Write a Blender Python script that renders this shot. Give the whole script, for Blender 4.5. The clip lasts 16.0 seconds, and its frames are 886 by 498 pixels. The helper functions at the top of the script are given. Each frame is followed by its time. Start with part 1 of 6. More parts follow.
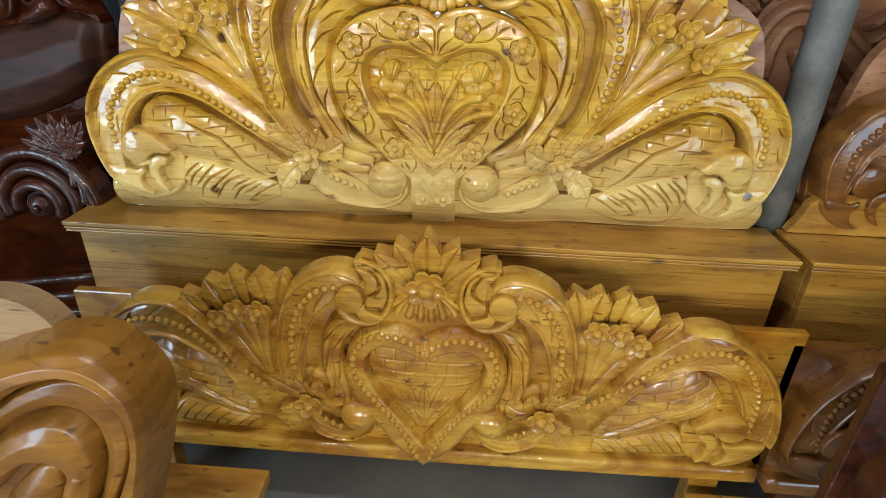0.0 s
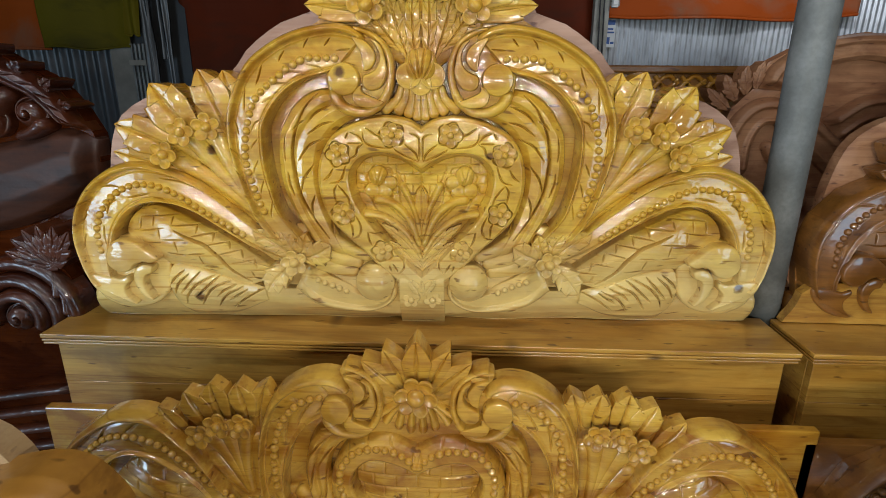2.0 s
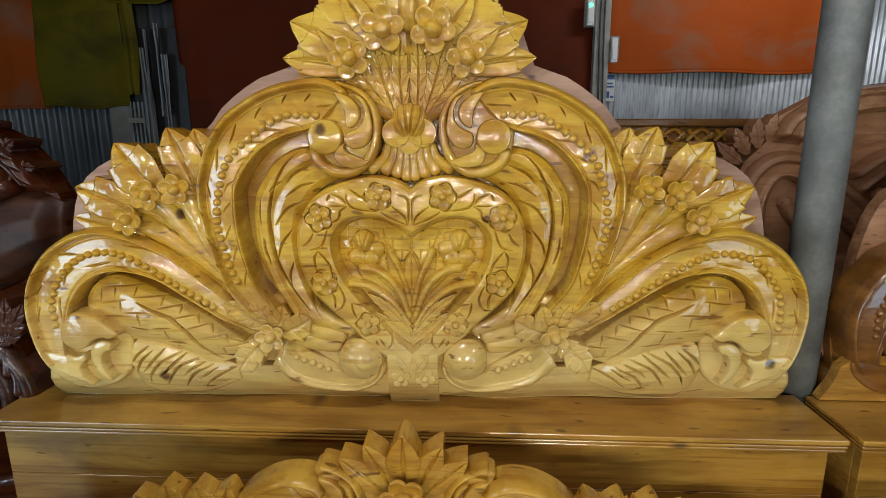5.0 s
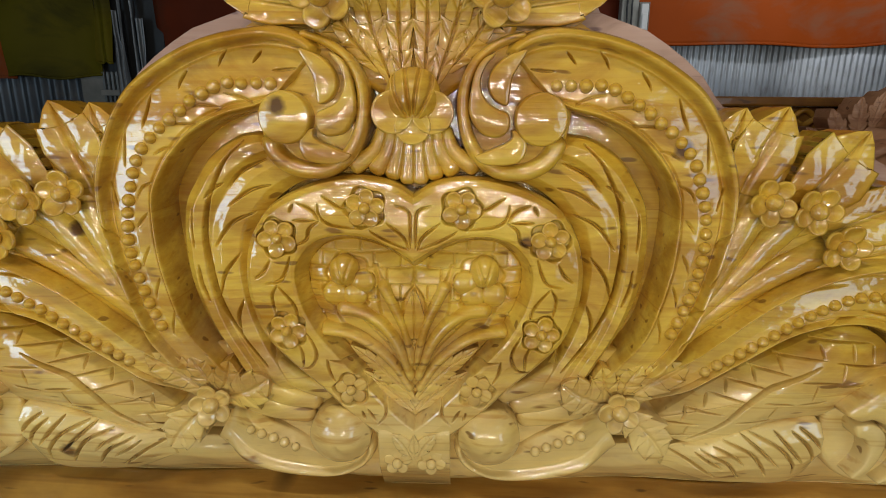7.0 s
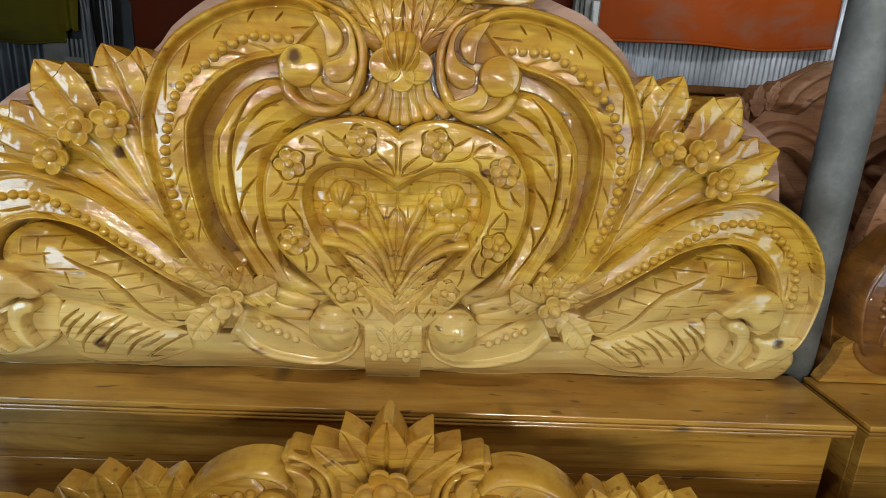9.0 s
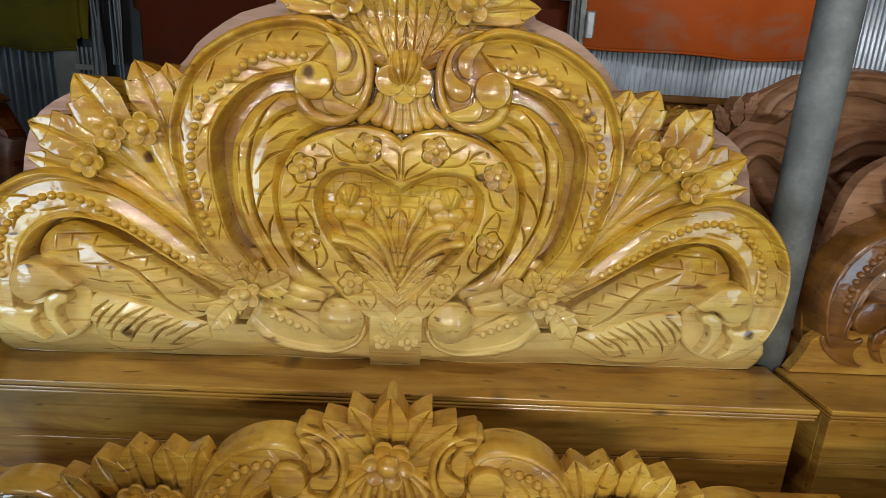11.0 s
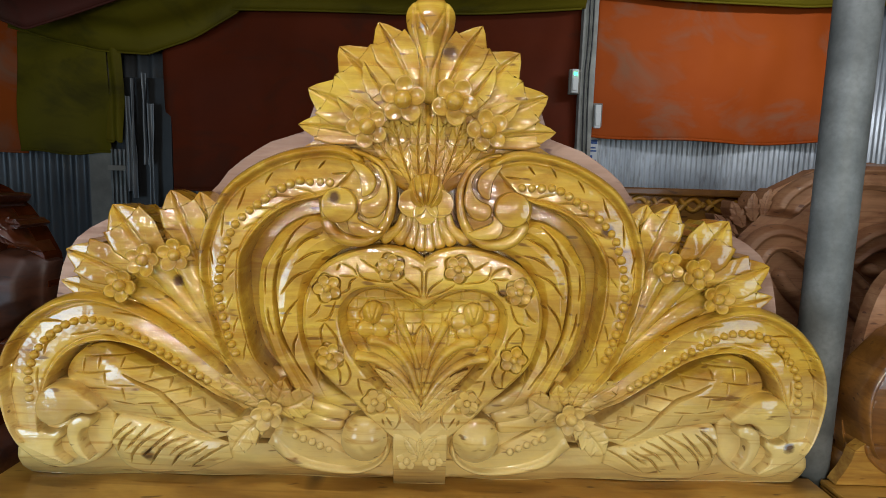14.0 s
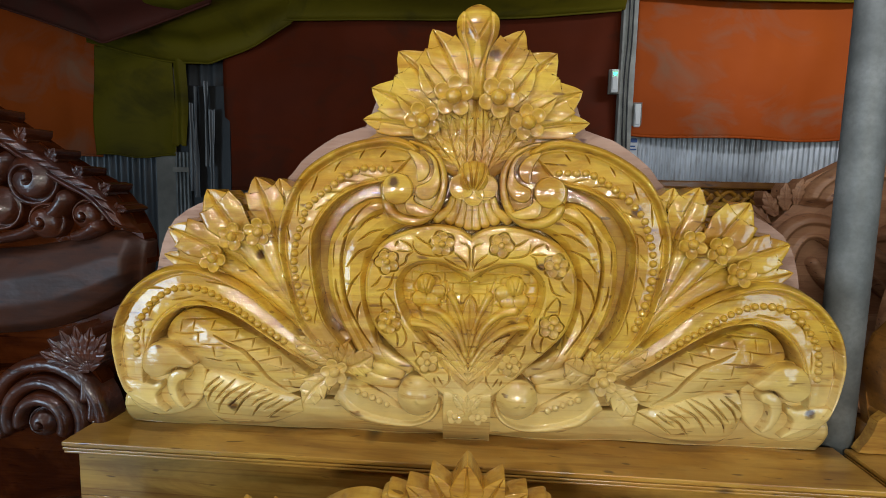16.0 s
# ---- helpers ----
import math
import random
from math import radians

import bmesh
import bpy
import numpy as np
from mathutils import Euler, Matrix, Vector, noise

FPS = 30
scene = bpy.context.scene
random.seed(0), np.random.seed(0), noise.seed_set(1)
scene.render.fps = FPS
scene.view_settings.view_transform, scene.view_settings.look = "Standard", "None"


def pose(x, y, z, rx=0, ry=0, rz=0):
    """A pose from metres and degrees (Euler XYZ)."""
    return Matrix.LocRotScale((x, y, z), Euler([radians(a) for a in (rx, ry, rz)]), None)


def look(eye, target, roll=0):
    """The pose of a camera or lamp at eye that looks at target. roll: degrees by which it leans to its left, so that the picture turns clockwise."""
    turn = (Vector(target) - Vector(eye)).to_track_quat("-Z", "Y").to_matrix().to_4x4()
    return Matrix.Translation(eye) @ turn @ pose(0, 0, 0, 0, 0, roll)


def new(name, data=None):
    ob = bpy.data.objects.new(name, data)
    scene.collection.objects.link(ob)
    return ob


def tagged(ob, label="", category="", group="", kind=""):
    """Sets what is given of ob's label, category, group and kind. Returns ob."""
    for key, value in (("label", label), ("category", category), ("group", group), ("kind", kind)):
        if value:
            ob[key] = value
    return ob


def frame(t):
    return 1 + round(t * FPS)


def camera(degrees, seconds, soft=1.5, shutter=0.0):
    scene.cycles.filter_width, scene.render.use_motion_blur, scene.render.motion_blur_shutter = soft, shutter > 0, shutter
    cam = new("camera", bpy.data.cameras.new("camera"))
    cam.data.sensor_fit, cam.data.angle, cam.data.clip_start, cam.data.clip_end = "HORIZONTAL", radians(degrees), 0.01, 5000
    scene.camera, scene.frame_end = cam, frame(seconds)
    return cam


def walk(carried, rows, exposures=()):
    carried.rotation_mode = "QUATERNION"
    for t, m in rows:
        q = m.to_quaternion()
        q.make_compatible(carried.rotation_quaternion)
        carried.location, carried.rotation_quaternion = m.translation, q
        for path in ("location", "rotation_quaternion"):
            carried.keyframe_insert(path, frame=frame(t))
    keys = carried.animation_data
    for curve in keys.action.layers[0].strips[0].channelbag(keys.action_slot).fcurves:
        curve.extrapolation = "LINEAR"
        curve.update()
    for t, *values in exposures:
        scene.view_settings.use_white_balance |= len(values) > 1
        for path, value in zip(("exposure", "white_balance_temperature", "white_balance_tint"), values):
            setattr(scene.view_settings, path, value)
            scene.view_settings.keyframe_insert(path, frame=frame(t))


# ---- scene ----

cam = camera(78.1, 16.0, soft=0.75)
PATH = [
    (0, (0.094, -1.353, 1.409), (0.005, 0.431, 0.51), 1.9),
    (0.5, (0.1, -1.359, 1.414), (0.012, 0.462, 0.591), 2.0),
    (1, (0.102, -1.349, 1.415), (0.021, 0.52, 0.707), 1.5),
    (1.5, (0.104, -1.333, 1.422), (0.026, 0.558, 0.776), 1.0),
    (2, (0.104, -1.322, 1.431), (0.025, 0.584, 0.83), 0.4),
    (2.5, (0.106, -1.311, 1.43), (0.028, 0.611, 0.882), 0.2),
    (3, (0.104, -1.288, 1.441), (0.028, 0.646, 0.938), 0.0),
    (3.5, (0.101, -1.266, 1.445), (0.026, 0.684, 1.011), 0.1),
    (4, (0.104, -1.294, 1.447), (0.048, 0.665, 1.05), 0.2),
    (4.2, (0.092, -1.296, 1.439), (0.031, 0.664, 1.042), 0.1),
    (6.3, (0.184, -0.876, 1.435), (0.056, 1.062, 0.958), 0.1),
    (6.5, (0.153, -0.858, 1.409), (0.042, 1.095, 0.989), 0.2),
    (7, (0.08, -0.796, 1.44), (-0.02, 1.137, 0.938), 0.5),
    (7.5, (0.0, -0.779, 1.436), (-0.055, 1.153, 0.92), 1.0),
    (8, (-0.034, -0.785, 1.427), (0.024, 1.131, 0.855), 1.4),
    (8.5, (0.006, -0.889, 1.412), (0.071, 1.031, 0.855), 1.6),
    (9, (0.054, -1.04, 1.381), (0.118, 0.888, 0.855), 3.0),
    (9.2, (0.062, -1.081, 1.376), (0.12, 0.851, 0.862), 3.4),
    (11.3, (0.048, -1.143, 1.401), (0.115, 0.791, 0.898), 3.2),
    (11.5, (0.044, -1.135, 1.414), (0.102, 0.81, 0.949), 3.1),
    (12, (0.038, -1.124, 1.434), (0.065, 0.836, 1.038), 2.8),
    (12.5, (0.04, -1.126, 1.448), (0.056, 0.842, 1.088), 2.5),
    (13, (0.044, -1.127, 1.456), (0.053, 0.847, 1.135), 2.0),
    (13.5, (0.038, -1.127, 1.465), (0.041, 0.851, 1.174), 1.8),
    (14, (0.034, -1.134, 1.473), (0.035, 0.852, 1.236), 1.7),
    (14.5, (0.042, -1.149, 1.469), (0.037, 0.841, 1.262), 1.7),
    (15, (0.068, -1.169, 1.445), (0.037, 0.822, 1.256), 1.7),
    (15.5, (0.058, -1.181, 1.437), (-0.056, 0.804, 1.215), 1.5),
    (16, (0.023, -1.29, 1.432), (-0.121, 0.692, 1.206), 1.4),
]
walk(cam, [(t, look(eye, target, roll)) for t, eye, target, roll in PATH], [(0.0, 0.42, 6150, 10), (2.0, 0.27, 6150, 10), (3.5, 0.17, 6400, 10), (4.2, 0.15, 6400, 10), (7.0, 0.04, 6350, 10), (9.0, 0.10, 6300, 10), (12.0, 0.17, 6250, 10), (16.0, 0.20, 6150, 10)])

# ---- world and light ----
world = bpy.data.worlds.new("world")
scene.world = world
world.use_nodes = True
wn = world.node_tree.nodes
wn["Background"].inputs[0].default_value = (0.60, 0.68, 0.80, 1)
wn["Background"].inputs[1].default_value = 0.006


def area_lamp(name, eye, target, sx, sy, watts, colour):
    d = bpy.data.lights.new(name, "AREA")
    d.shape, d.size, d.size_y, d.energy, d.color = "RECTANGLE", sx, sy, watts, colour
    ob = new(name, d)
    ob.matrix_world = look(eye, target)
    return ob


# low front pair: unseen lamps added to brighten the lower carving
area_lamp("unseen_tube_light", (0.55, -3.1, 1.45), (0.1, 0.0, 0.9), 1.2, 0.05, 26, (1.0, 0.95, 0.79))
area_lamp("unseen_tube_light", (-0.95, -3.0, 1.35), (-0.1, 0.0, 0.9), 1.2, 0.05, 18, (1.0, 0.96, 0.84))
area_lamp("unseen_tube_light", (1.9, -1.9, 2.45), (0.3, 0.0, 0.95), 1.2, 0.05, 6, (1.0, 0.97, 0.92))
area_lamp("unseen_tube_light", (-1.9, -1.6, 2.5), (-0.3, 0.0, 0.95), 1.2, 0.05, 4, (0.96, 0.97, 1.0))
area_lamp("unseen_tube_light", (-0.2, -1.1, 3.2), (-0.1, -0.2, 1.0), 1.2, 0.06, 17, (0.98, 0.98, 1.0))
area_lamp("shop_entrance_daylight", (-3.3, -3.43, 0.98), (-0.6, 0.0, 0.90), 1.1, 1.8, 56, (0.60, 0.82, 1.0))
area_lamp("shop_entrance_daylight", (2.7, -3.43, 0.98), (0.6, 0.0, 0.90), 0.9, 1.8, 20, (0.60, 0.82, 1.0))
# unseen lamp added to brighten the right-hand sheet wall
area_lamp("unseen_tube_light", (2.3, 1.6, 2.95), (2.2, 3.2, 1.4), 1.2, 0.12, 18, (0.95, 0.97, 1.0))


# ---- materials ----
class Nodes:
    def __init__(self, name):
        self.m = bpy.data.materials.new(name)
        self.m.use_nodes = True
        self.t = self.m.node_tree
        self.b = self.t.nodes["Principled BSDF"]

    def add(self, kind, **inputs):
        n = self.t.nodes.new(kind)
        for k, v in inputs.items():
            self.put(n.inputs[k.replace("_", " ")], v)
        return n

    def put(self, socket, v):
        if isinstance(v, bpy.types.NodeSocket):
            self.t.links.new(v, socket)
        else:
            socket.default_value = v

    def coords(self, scale, kind="Object"):
        c = self.t.nodes.new("ShaderNodeTexCoord")
        mp = self.add("ShaderNodeMapping", Vector=c.outputs[kind], Scale=scale)
        return mp.outputs[0]

    def noise(self, scale, size=1.0, detail=4.0, rough=0.55, distort=0.0):
        return self.add("ShaderNodeTexNoise", Vector=self.coords(scale), Scale=size, Detail=detail, Roughness=rough, Distortion=distort).outputs[0]

    def ramp(self, fac, stops):
        n = self.add("ShaderNodeValToRGB", Fac=fac)
        e = n.color_ramp.elements
        while len(e) < len(stops):
            e.new(0.5)
        for el, (p, c) in zip(e, stops):
            el.position, el.color = p, (*c, 1) if len(c) == 3 else c
        return n.outputs[0]

    def mix(self, fac, a, b, mode="MIX"):
        n = self.t.nodes.new("ShaderNodeMix")
        n.data_type, n.blend_type = "RGBA", mode
        self.put(n.inputs["Factor"], fac)
        self.put(n.inputs["A"], (*a, 1) if isinstance(a, tuple) and len(a) == 3 else a)
        self.put(n.inputs["B"], (*b, 1) if isinstance(b, tuple) and len(b) == 3 else b)
        return n.outputs["Result"]

    def bump(self, h, strength, dist=0.002):
        n = self.add("ShaderNodeBump", Height=h, Strength=strength, Distance=dist)
        self.put(self.b.inputs["Normal"], n.outputs[0])
        self.put(self.b.inputs["Coat Normal"], n.outputs[0])
        return n.outputs[0]

    def done(self, colour, rough, coat=0.0, coat_rough=0.1, metal=0.0):
        self.put(self.b.inputs["Base Color"], colour)
        self.put(self.b.inputs["Roughness"], rough)
        self.b.inputs["Coat Weight"].default_value = coat
        self.b.inputs["Coat IOR"].default_value = 1.62
        self.b.inputs["Coat Roughness"].default_value = coat_rough
        self.b.inputs["Metallic"].default_value = metal
        return self.m


def wood(name, dark, mid, light, knots=0.75, rough=0.38, coat=0.8, coat_rough=0.09, seed=0.0, tooled=0.32, spots_at=(), plank_h=0.135, pale=None, patch_x=5.0):
    """Varnished timber with its grain along x, laid up from horizontal planks."""
    n = Nodes(name)
    grain = n.noise((1.6 + seed, 14, 26), 1.0, 6.0, 0.6, 0.6)
    fine = n.noise((9, 90, 170), 1.0, 3.0, 0.6)
    plank = n.noise((0.35, 1.5, 7.0), 1.0, 1.0, 0.3)
    patch = n.noise((patch_x + seed, 5.0, 13), 1.0, 5.0, 0.6, 0.8)
    light_patch = n.noise((4.1, 4.1 + seed, 9), 1.0, 4.0, 0.6, 0.6)
    deep = (dark[0] * 0.74, dark[1] * 0.66, dark[2] * 0.6)
    col = n.ramp(grain, [(0.30, dark), (0.50, mid), (0.70, light)])
    lay = n.ramp(plank, [(0.40, (0, 0, 0)), (0.60, (1, 1, 1))])
    col = n.mix(n.mix(1.0, lay, (0.55, 0.55, 0.55), "MULTIPLY"), col, light)
    col = n.mix(n.ramp(light_patch, [(0.48, (0, 0, 0)), (0.60, (0.75, 0.75, 0.75))]), col, light)
    col = n.mix(n.ramp(patch, [(0.44, (0, 0, 0)), (0.60, (0.85, 0.85, 0.85))]), col, deep)
    pool = n.noise((11, 11, 16), 1.0, 2.0)
    col = n.mix(n.ramp(pool, [(0.5, (0, 0, 0)), (0.75, (0.45, 0.45, 0.45))]), col, mid)
    col = n.mix(0.2, col, n.ramp(fine, [(0.3, dark), (0.7, light)]))
    vor = n.add("ShaderNodeTexVoronoi", Vector=n.coords((4.2, 1.2, 8.4)), Scale=1.0)
    spots = n.ramp(vor.outputs["Distance"], [(0.035, (1, 1, 1)), (0.11, (0, 0, 0))])
    pick = n.ramp(n.add("ShaderNodeSeparateColor", Color=vor.outputs["Color"]).outputs[0], [(knots, (0, 0, 0)), (knots + 0.02, (1, 1, 1))])
    spot = n.mix(1.0, spots, pick, "MULTIPLY")
    col = n.mix(spot, col, (dark[0] * 0.22, dark[1] * 0.16, dark[2] * 0.3))
    # glued planks: each with its own tone, and a thin dark joint
    zz = n.add("ShaderNodeSeparateXYZ", Vector=n.coords((1, 1, 1))).outputs[2]

    def calc(op, a, v):
        q = n.t.nodes.new("ShaderNodeMath")
        q.operation = op
        n.put(q.inputs[0], a)
        n.put(q.inputs[1], v)
        return q.outputs[0]
    zw = calc("ADD", calc("DIVIDE", zz, plank_h), calc("MULTIPLY", n.noise((0.8, 0.8, 0.8), 1.0, 1.0), 0.12))
    tone = n.t.nodes.new("ShaderNodeTexWhiteNoise")
    tone.noise_dimensions = "1D"
    n.put(tone.inputs["W"], calc("FLOOR", calc("ADD", zw, 7.3 + seed), 0))
    col = n.mix(n.ramp(tone.outputs["Value"], [(0.0, (0.0, 0.0, 0.0)), (0.45, (0.0, 0.0, 0.0)), (1.0, (0.34, 0.34, 0.34))]), col, light)
    col = n.mix(n.ramp(tone.outputs["Value"], [(0.0, (0.30, 0.30, 0.30)), (0.55, (0.0, 0.0, 0.0))]), col, dark)
    joint = calc("ABSOLUTE", calc("SUBTRACT", calc("FRACT", calc("ADD", zw, 7.3 + seed), 0), 0.5), 0)
    col = n.mix(n.ramp(joint, [(0.488, (0, 0, 0)), (0.499, (0.55, 0.55, 0.55))]), col, dark)
    # cool low daylight put into the colour: wood pales towards the shelf
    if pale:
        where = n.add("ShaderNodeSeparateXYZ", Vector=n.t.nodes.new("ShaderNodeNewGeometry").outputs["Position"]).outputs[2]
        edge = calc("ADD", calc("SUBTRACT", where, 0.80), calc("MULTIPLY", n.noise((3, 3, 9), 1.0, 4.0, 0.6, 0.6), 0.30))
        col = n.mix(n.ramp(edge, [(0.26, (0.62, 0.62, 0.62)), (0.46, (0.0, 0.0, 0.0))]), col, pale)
    for at, r in spots_at:
        d = n.t.nodes.new("ShaderNodeVectorMath")
        d.operation = "DISTANCE"
        n.put(d.inputs[0], n.coords((1, 0, 1)))
        d.inputs[1].default_value = (at[0], 0.0, at[1])
        dd = calc("ADD", calc("DIVIDE", d.outputs["Value"], r), calc("MULTIPLY", n.noise((60, 60, 90), 1.0, 2.0), 0.6))
        col = n.mix(n.ramp(dd, [(0.62, (0.92, 0.92, 0.92)), (0.85, (0.45, 0.45, 0.45)), (1.0, (0.0, 0.0, 0.0))]), col, (0.075, 0.024, 0.006))
    wear = n.noise((6, 6, 6), 1.0, 4.0)
    tool = n.noise((24, 24, 30), 1.0, 2.5, 0.5)
    streak = n.noise((2.2, 40, 110), 1.0, 2.0, 0.5)
    col = n.mix(n.ramp(streak, [(0.56, (0, 0, 0)), (0.72, (0.50, 0.50, 0.50))]), col, dark)
    dash = n.noise((16 + seed, 50, 75), 1.0, 1.0, 0.4)
    col = n.mix(n.ramp(dash, [(0.69, (0, 0, 0)), (0.75, (0.75, 0.75, 0.75))]), col, (dark[0] * 0.35, dark[1] * 0.28, dark[2] * 0.5))
    n.bump(n.mix(0.72, n.mix(0.35, grain, fine), tool), tooled, 0.006)
    return n.done(col, n.ramp(wear, [(0.3, (rough - 0.08,) * 3), (0.7, (rough + 0.1,) * 3)]), coat, coat_rough)


# YELLOW's pale colour carries the daylight on the lower carving
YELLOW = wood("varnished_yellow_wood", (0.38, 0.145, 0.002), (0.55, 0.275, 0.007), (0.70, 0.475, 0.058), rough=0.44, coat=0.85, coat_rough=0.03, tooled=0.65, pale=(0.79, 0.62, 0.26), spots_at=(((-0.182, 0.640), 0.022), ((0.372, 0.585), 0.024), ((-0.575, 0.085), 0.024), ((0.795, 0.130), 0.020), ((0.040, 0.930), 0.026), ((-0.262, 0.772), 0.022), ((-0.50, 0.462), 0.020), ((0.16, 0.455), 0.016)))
HONEY = wood("varnished_honey_wood", (0.29, 0.088, 0.002), (0.51, 0.235, 0.010), (0.68, 0.43, 0.068), coat=1.0, coat_rough=0.04, tooled=0.42, seed=0.4)
BOARD = wood("varnished_plank_wood", (0.22, 0.072, 0.004), (0.44, 0.190, 0.014), (0.62, 0.36, 0.065), patch_x=1.2, knots=0.30, rough=0.42, coat=0.6, coat_rough=0.14, seed=0.7, tooled=0.10)
BROWN = wood("varnished_brown_wood", (0.110, 0.038, 0.005), (0.20, 0.075, 0.011), (0.29, 0.120, 0.020), coat=0.7, coat_rough=0.05, knots=0.9, seed=0.2)
AMBER = wood("varnished_amber_wood", (0.14, 0.050, 0.005), (0.25, 0.105, 0.012), (0.34, 0.160, 0.022), coat=0.18, coat_rough=0.12, seed=0.3)
DARK = wood("dark_red_varnished_wood", (0.020, 0.0034, 0.0007), (0.045, 0.0085, 0.0016), (0.075, 0.017, 0.0035), knots=0.95, rough=0.36, coat=0.38, coat_rough=0.03, seed=0.5, tooled=0.9)
SATIN = wood("dark_red_satin_wood", (0.016, 0.0034, 0.0007), (0.035, 0.008, 0.0014), (0.058, 0.015, 0.0034), knots=0.95, rough=0.55, coat=0.04, coat_rough=0.30, seed=0.5, tooled=0.5)
DULL = wood("dark_red_dull_wood", (0.020, 0.0034, 0.0007), (0.045, 0.0085, 0.0016), (0.075, 0.017, 0.0035), knots=0.95, rough=0.32, coat=0.06, coat_rough=0.05, seed=0.5, tooled=0.3)
RAW = wood("raw_pinkish_wood", (0.26, 0.135, 0.085), (0.40, 0.235, 0.165), (0.50, 0.33, 0.25), knots=0.93, rough=0.65, coat=0.0, seed=0.9)
TAN = wood("raw_tan_wood", (0.20, 0.115, 0.045), (0.30, 0.19, 0.085), (0.38, 0.26, 0.13), knots=0.95, rough=0.6, coat=0.0, seed=1.4)
UMBER = wood("raw_brown_wood", (0.21, 0.085, 0.036), (0.34, 0.155, 0.070), (0.46, 0.245, 0.125), knots=0.93, rough=0.5, coat=0.15, seed=1.1)
for m in (YELLOW, HONEY):
    m.node_tree.nodes["Principled BSDF"].inputs["Specular IOR Level"].default_value = 0.3
DULL.node_tree.nodes["Principled BSDF"].inputs["Specular IOR Level"].default_value = 0.0


def metal_sheet(name, k):
    n = Nodes(name)
    big, fine = n.noise((2, 2, 1.2), 1.0, 4.0), n.noise((40, 40, 8), 1.0, 4.0)
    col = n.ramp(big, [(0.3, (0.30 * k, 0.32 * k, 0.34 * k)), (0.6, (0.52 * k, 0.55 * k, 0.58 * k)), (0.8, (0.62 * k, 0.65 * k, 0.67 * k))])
    col = n.mix(n.ramp(fine, [(0.5, (0, 0, 0)), (0.75, (0.6, 0.6, 0.6))]), col, (0.16, 0.14, 0.12))
    n.bump(fine, 0.15)
    return n.done(col, 0.45, metal=0.55)


def cloth(name, a, b, grime):
    n = Nodes(name)
    big, weave = n.noise((0.9, 0.9, 1.3), 1.0, 5.0), n.noise((260, 260, 260), 1.0, 1.0)
    col = n.mix(n.ramp(big, [(0.3, (0, 0, 0)), (0.7, (1, 1, 1))]), a, b)
    stain = n.noise((1.7, 1, 2.6), 1.0, 5.0, 0.6, 0.8)
    col = n.mix(n.ramp(stain, [(0.50, (0, 0, 0)), (0.70, (0.75, 0.75, 0.75))]), col, grime)
    n.bump(weave, 0.1, 0.0005)
    n.b.inputs["Specular IOR Level"].default_value = 0.15
    return n.done(col, 0.7)


def plain(name, a, b, rough, metal=0.0, scale=6.0):
    n = Nodes(name)
    f = n.noise((scale, scale, scale), 1.0, 5.0)
    g = n.noise((scale * 14,) * 3, 1.0, 3.0)
    col = n.mix(n.ramp(f, [(0.3, (0, 0, 0)), (0.7, (1, 1, 1))]), a, b)
    col = n.mix(n.ramp(g, [(0.4, (0, 0, 0)), (0.9, (0.4, 0.4, 0.4))]), col, a)
    n.bump(g, 0.12)
    return n.done(col, rough, metal=metal)


SHEET = metal_sheet("galvanised_corrugated_sheet", 1.1)
# same sheet scaled dark by k: the left side's shade is in its colour
OLD_SHADED_SHEET = metal_sheet("weathered_shaded_sheet", 0.27)
ORANGE = cloth("orange_tarpaulin", (0.30, 0.050, 0.004), (0.38, 0.072, 0.006), (0.22, 0.12, 0.07))
RED = cloth("red_tarpaulin", (0.074, 0.0105, 0.001), (0.126, 0.0175, 0.0017), (0.045, 0.016, 0.007))
OLIVE = cloth("olive_yellow_cloth", (0.085, 0.066, 0.0025), (0.140, 0.109, 0.0035), (0.035, 0.027, 0.004))
MAROON = cloth("maroon_tarpaulin", (0.060, 0.016, 0.010), (0.090, 0.022, 0.014), (0.05, 0.03, 0.02))
PIPE = plain("galvanised_pipe", (0.085, 0.090, 0.085), (0.30, 0.31, 0.30), 0.6, 0.2, 7.0)
POST = plain("grey_weathered_post", (0.16, 0.145, 0.12), (0.27, 0.25, 0.21), 0.8)
CONCRETE = plain("grey_concrete_floor", (0.13, 0.13, 0.125), (0.22, 0.22, 0.21), 0.6, 0, 2.5)
PALE_POST = plain("pale_grey_beige_post", (0.24, 0.235, 0.205), (0.40, 0.39, 0.35), 0.75, 0.0, 9.0)
PAPER = plain("white_printed_paper", (0.55, 0.58, 0.60), (0.66, 0.69, 0.70), 0.6)
INK = plain("blue_print", (0.03, 0.08, 0.26), (0.05, 0.12, 0.34), 0.6)
PLASTER = plain("dim_plaster", (0.30, 0.26, 0.20), (0.38, 0.33, 0.26), 0.85, 0, 1.5)
WHITE = plain("white_plastic", (0.62, 0.62, 0.60), (0.72, 0.72, 0.70), 0.4)
BLACK = plain("black_cable_and_inner_shade", (0.015, 0.015, 0.015), (0.03, 0.03, 0.03), 0.5)
GLOW = Nodes("green_indicator")
GLOW.b.inputs["Emission Color"].default_value = (0.05, 1.0, 0.35, 1)
GLOW.b.inputs["Emission Strength"].default_value = 6.0
GLOW = GLOW.done((0.05, 0.6, 0.25, 1), 0.4)


